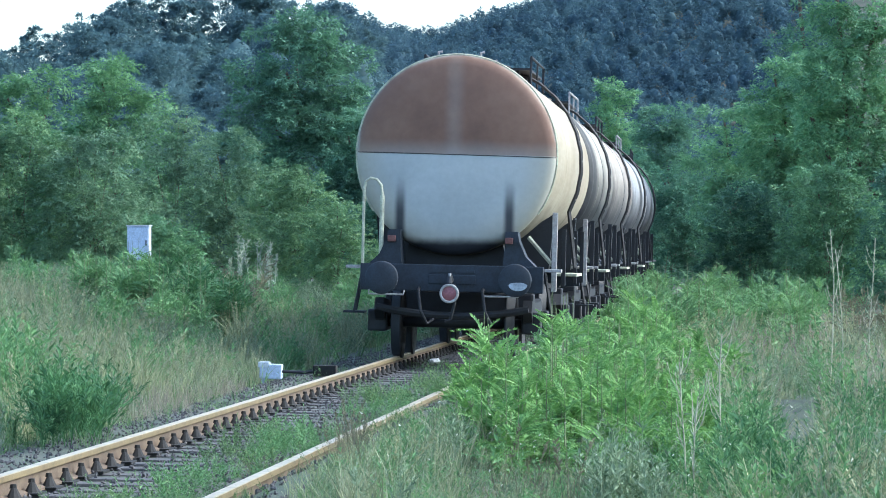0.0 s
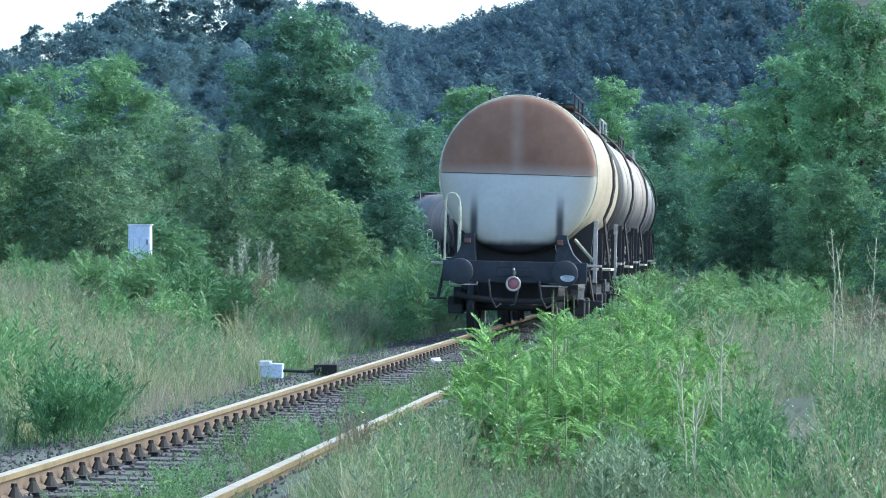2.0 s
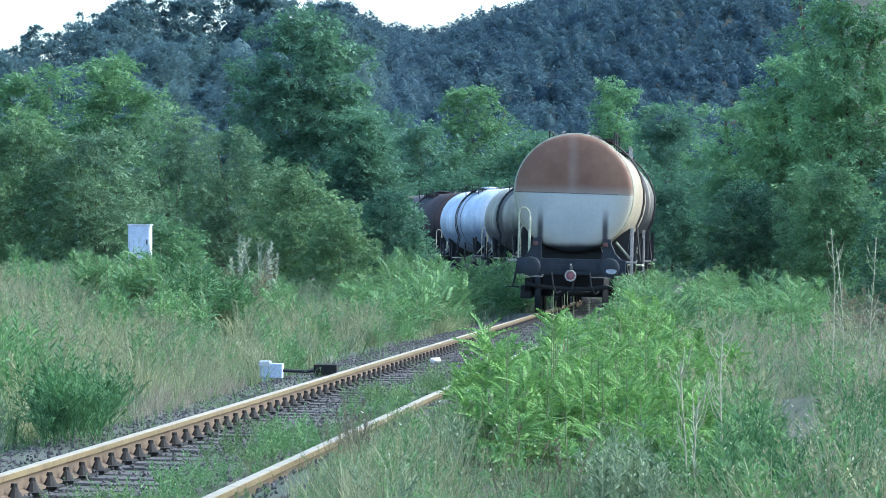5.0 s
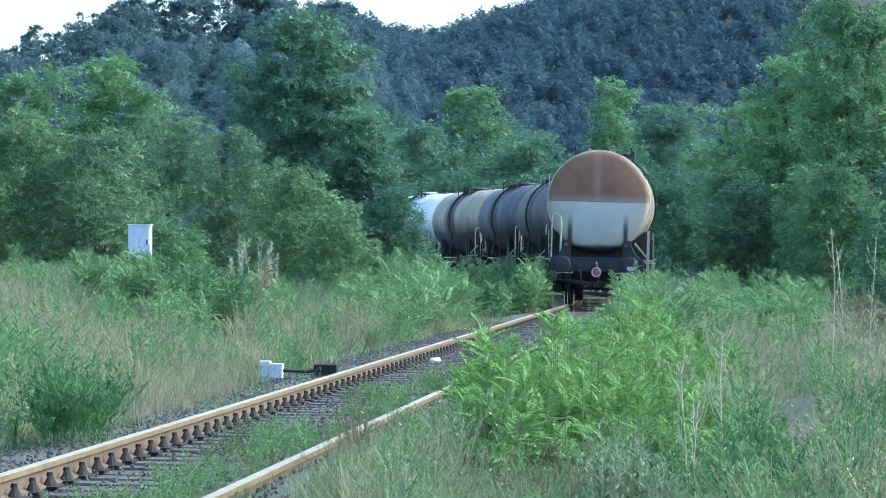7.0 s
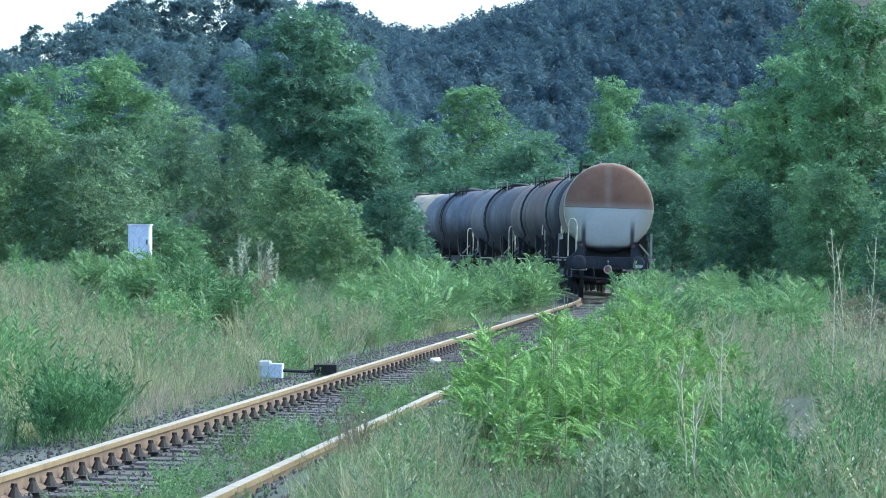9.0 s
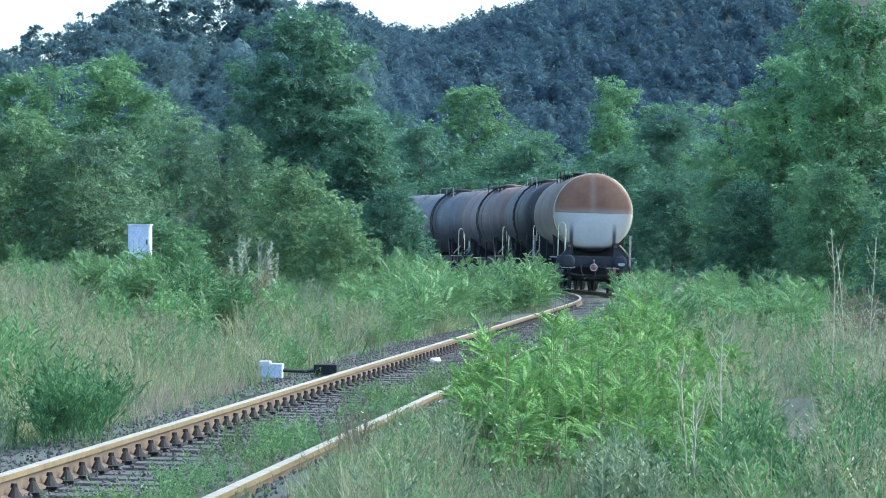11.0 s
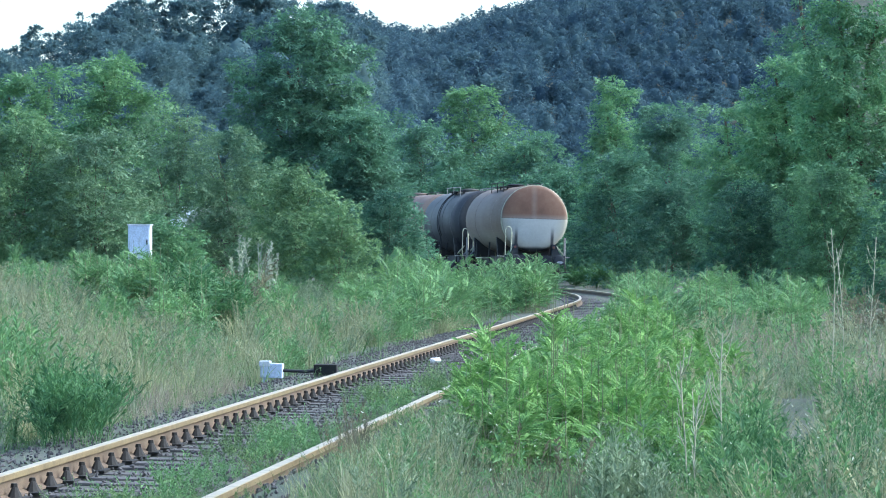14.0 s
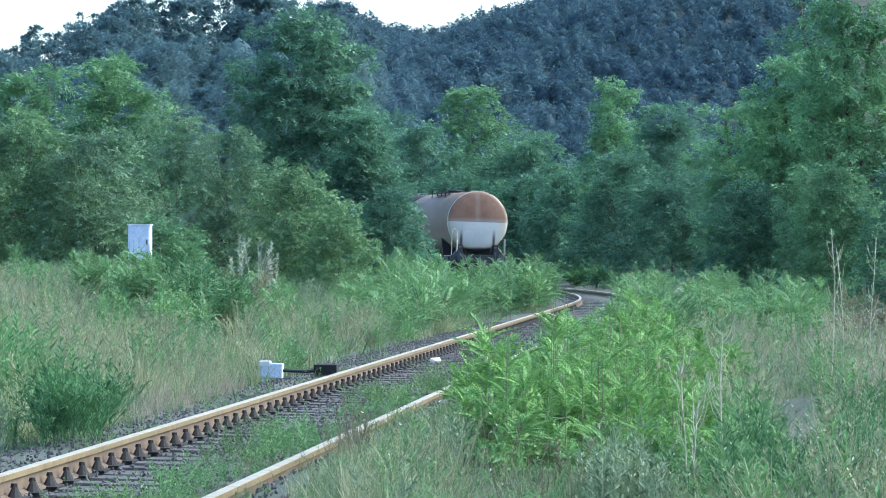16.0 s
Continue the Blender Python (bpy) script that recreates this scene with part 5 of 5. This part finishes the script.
    for sx in (-0.75, 0.75):
        bm = bmesh.new()
        rod(bm, [(sx, -1.7, Z + R - 0.26), (sx, -1.7, Z + R + 0.16), (sx, 1.7, Z + R + 0.16), (sx, 1.7, Z + R - 0.26)], 0.018, 6)
        rod(bm, [(sx, 0, Z + R - 0.26), (sx, 0, Z + R + 0.16)], 0.016, 6)
        part("top_rail", bm, M_DIRTWHITE if label.startswith("sooty") or label.startswith("pale") else M_BLACK, root)
    for yq, xq in ((-half + 0.12, -0.28), (-half + 0.12, 0.28), (-half * 0.55, 0.3), (half * 0.6, 0.0)):
        bm = bmesh.new()
        rod(bm, [(xq, yq, Z + R - 0.08), (xq, yq, Z + R + 0.035), (xq + 0.05, yq, Z + R + 0.04)], 0.018, 6)
        part("lifting_lug", bm, M_DIRTWHITE, root)
    bm = bmesh.new()
    lathe(bm, [(-0.9, 0.2), (0.9, 0.2)], 20, "y", (-0.55, half * 0.15, 0.72))
    part("air_tank", bm, M_BLACK, root)
    # bogies
    for sgn in (-1, 1):
        yb = sgn * (half - 1.25)
        bm = bmesh.new()
        box(bm, -1.0, 1.0, yb - 0.2, yb + 0.2, 0.5, 0.86, 0.03)
        bog = part("bogie_bolster", bm, M_BLACK, root)
        for sx in (-1, 1):
            bm = bmesh.new()
            out = [(yb - 1.35, 0.62), (yb - 1.2, 0.78), (yb - 0.55, 0.74), (yb + 0.55, 0.74), (yb + 1.2, 0.78), (yb + 1.35, 0.62), (yb + 1.15, 0.5), (yb + 0.5, 0.34), (yb - 0.5, 0.34), (yb - 1.15, 0.5)]
            a = [bm.verts.new((sx * 0.98 - 0.06, u, w)) for u, w in out]
            b = [bm.verts.new((sx * 0.98 + 0.06, u, w)) for u, w in out]
            bm.faces.new(a)
            bm.faces.new(b[::-1])
            for i in range(len(out)):
                bm.faces.new((a[i], b[i], b[(i + 1) % len(out)], a[(i + 1) % len(out)]))
            bmesh.ops.recalc_face_normals(bm, faces=bm.faces[:])
            part("side_frame", bm, M_BLACK, bog)
            for dy in (-0.9, 0.9):
                bm = bmesh.new()
                box(bm, sx * 1.02 - 0.13, sx * 1.02 + 0.13, yb + dy - 0.17, yb + dy + 0.17, 0.33, 0.62, 0.03)
                part("axle_box", bm, M_BLACK, bog)
            for dy in (-0.22, 0.0, 0.22) if first else ():
                bm = bmesh.new()
                helix = [(sx * 1.0 + 0.075 * math.cos(q), yb + dy + 0.075 * math.sin(q), 0.38 + 0.24 * q / 37.7) for q in np.linspace(0, 37.7, 36)]
                rod(bm, helix, 0.016, 3)
                part("coil_spring", bm, M_BLACK, bog)
        bm = bmesh.new()
        pts = [(x, yb + sgn * 1.42, 0.66 - 0.1 * (1 - (x / 1.0) ** 2)) for x in np.linspace(-1.0, 1.0, 9)]
        rod(bm, pts, 0.05, 8)
        part("brake_beam", bm, M_BLACK, bog)
        for dy in (-0.9, 0.9):
            bm = bmesh.new()
            lathe(bm, [(-1.0, 0.07), (1.0, 0.07)], 12, "x")
            for sx in (-1, 1):
                lathe(bm, [(sx * 0.685, 0.485), (sx * 0.712, 0.485), (sx * 0.722, 0.462), (sx * 0.815, 0.455), (sx * 0.815, 0.39), (sx * 0.77, 0.37), (sx * 0.76, 0.12), (sx * 0.685, 0.12), (sx * 0.685, 0.485)], 32, "x")
                box(bm, sx * 0.765 - 0.02, sx * 0.765 + 0.05, -0.03, 0.03, 0.13, 0.37)
            part("wheelset", bm, M_BLACK, root, "", pose(0, yb + dy, 0.46))
    return root


# rear to front: metres of tank, pitch to the next wagon, paint
WAGONS = [
    (10.8, 13.0, 0, "cream tank wagon with a rust-brown and white end"),
    (9.3, 11.4, 1, "sooty dark grey tank wagon"),
    (11.0, 13.2, 2, "tan tank wagon with brown stains"),
    (10.6, 12.8, 3, "pale grey tank wagon with black spills"),
    (10.6, 12.8, 4, "dark grey tank wagon with black spills"),
    (10.6, 12.8, 5, "yellowish grey tank wagon with dark bands"),
    (10.4, 12.6, 6, "silver blue tank wagon with a sooty belly"),
    (9.0, 11.2, 7, "brown-black tank wagon with sooty sides"),
    (10.6, 12.8, 2, "tan tank wagon with brown stains"),
    (10.6, 12.8, 3, "pale grey tank wagon with black spills"),
    (10.6, 12.8, 4, "dark grey tank wagon with black spills"),
]
TRAIN = []


def rear_at(t):
    """Where the rear tank end is along the track at t seconds."""
    return 40.3 + 6.95 * t + 0.035 * t * t


def build_train():
    ahead = 0.0
    for i, (length, pitch, paint, label) in enumerate(WAGONS):
        w = build_wagon("tank_wagon", label, length, M_BARRELS[paint], M_END if i == 0 else M_BARRELS[paint], i == 0)
        TRAIN.append((w, ahead + length / 2, length))
        ahead += length / 2 + pitch - length / 2


def wagon_pose(s, length):
    q = length / 2 - 1.25
    x0, y0, _ = on_track(s - q)
    x1, y1, _ = on_track(s + q)
    return pose((x0 + x1) / 2, (y0 + y1) / 2, DROP_R / 2, 0, math.degrees(-DROP_R / 1.5), -math.degrees(math.atan2(x1 - x0, y1 - y0)))


def motions():
    for w, ahead, length in TRAIN:
        walk(w, [(t, wagon_pose(rear_at(t) + ahead, length)) for t in (0.5 * k for k in range(33))])
    for w, _, _ in TRAIN:
        for wheel in [c for c in w.children if c.name.startswith("wheelset")]:
            y = wheel.location.y
            walk(wheel, [(k / 15, pose(0, y, 0.46, -math.degrees((rear_at(k / 15) - rear_at(0)) / 0.46), 0, 0)) for k in range(241)])


build_trees()
NEAR_CREST = ((-120, 0, 50, 100, 150, 190, 240, 400, 560, 610, 640, 680), (120, 95, 62, 42, 30, 8, -5, -30, -15, 2, 34, 130))
FAR_CREST = ((500, 620, 650, 690, 740, 784, 830, 870, 930, 1000, 1600), (-10, 8, 22, 38, 48, 44, 25, 10, -2, -40, -300))
build_forest("wooded_hill", "hazy blue-green woods on the nearer hill", (-100, 665), (290, 352), 7, NEAR_CREST, 12.0, 2.7, 9500, 0.25, M_HAZE_NEAR, 51)
build_forest("wooded_hill", "hazy blue woods on the far hillside", (540, 1500), (700, 1110), 27, FAR_CREST, 8.0, 2.5, 500, 0.58, M_HAZE_FAR, 52)
build_weeds()
build_fronds()
build_ballast()
build_cabinet()
build_switch_lever()
build_small_things()
build_track()
build_train()
motions()
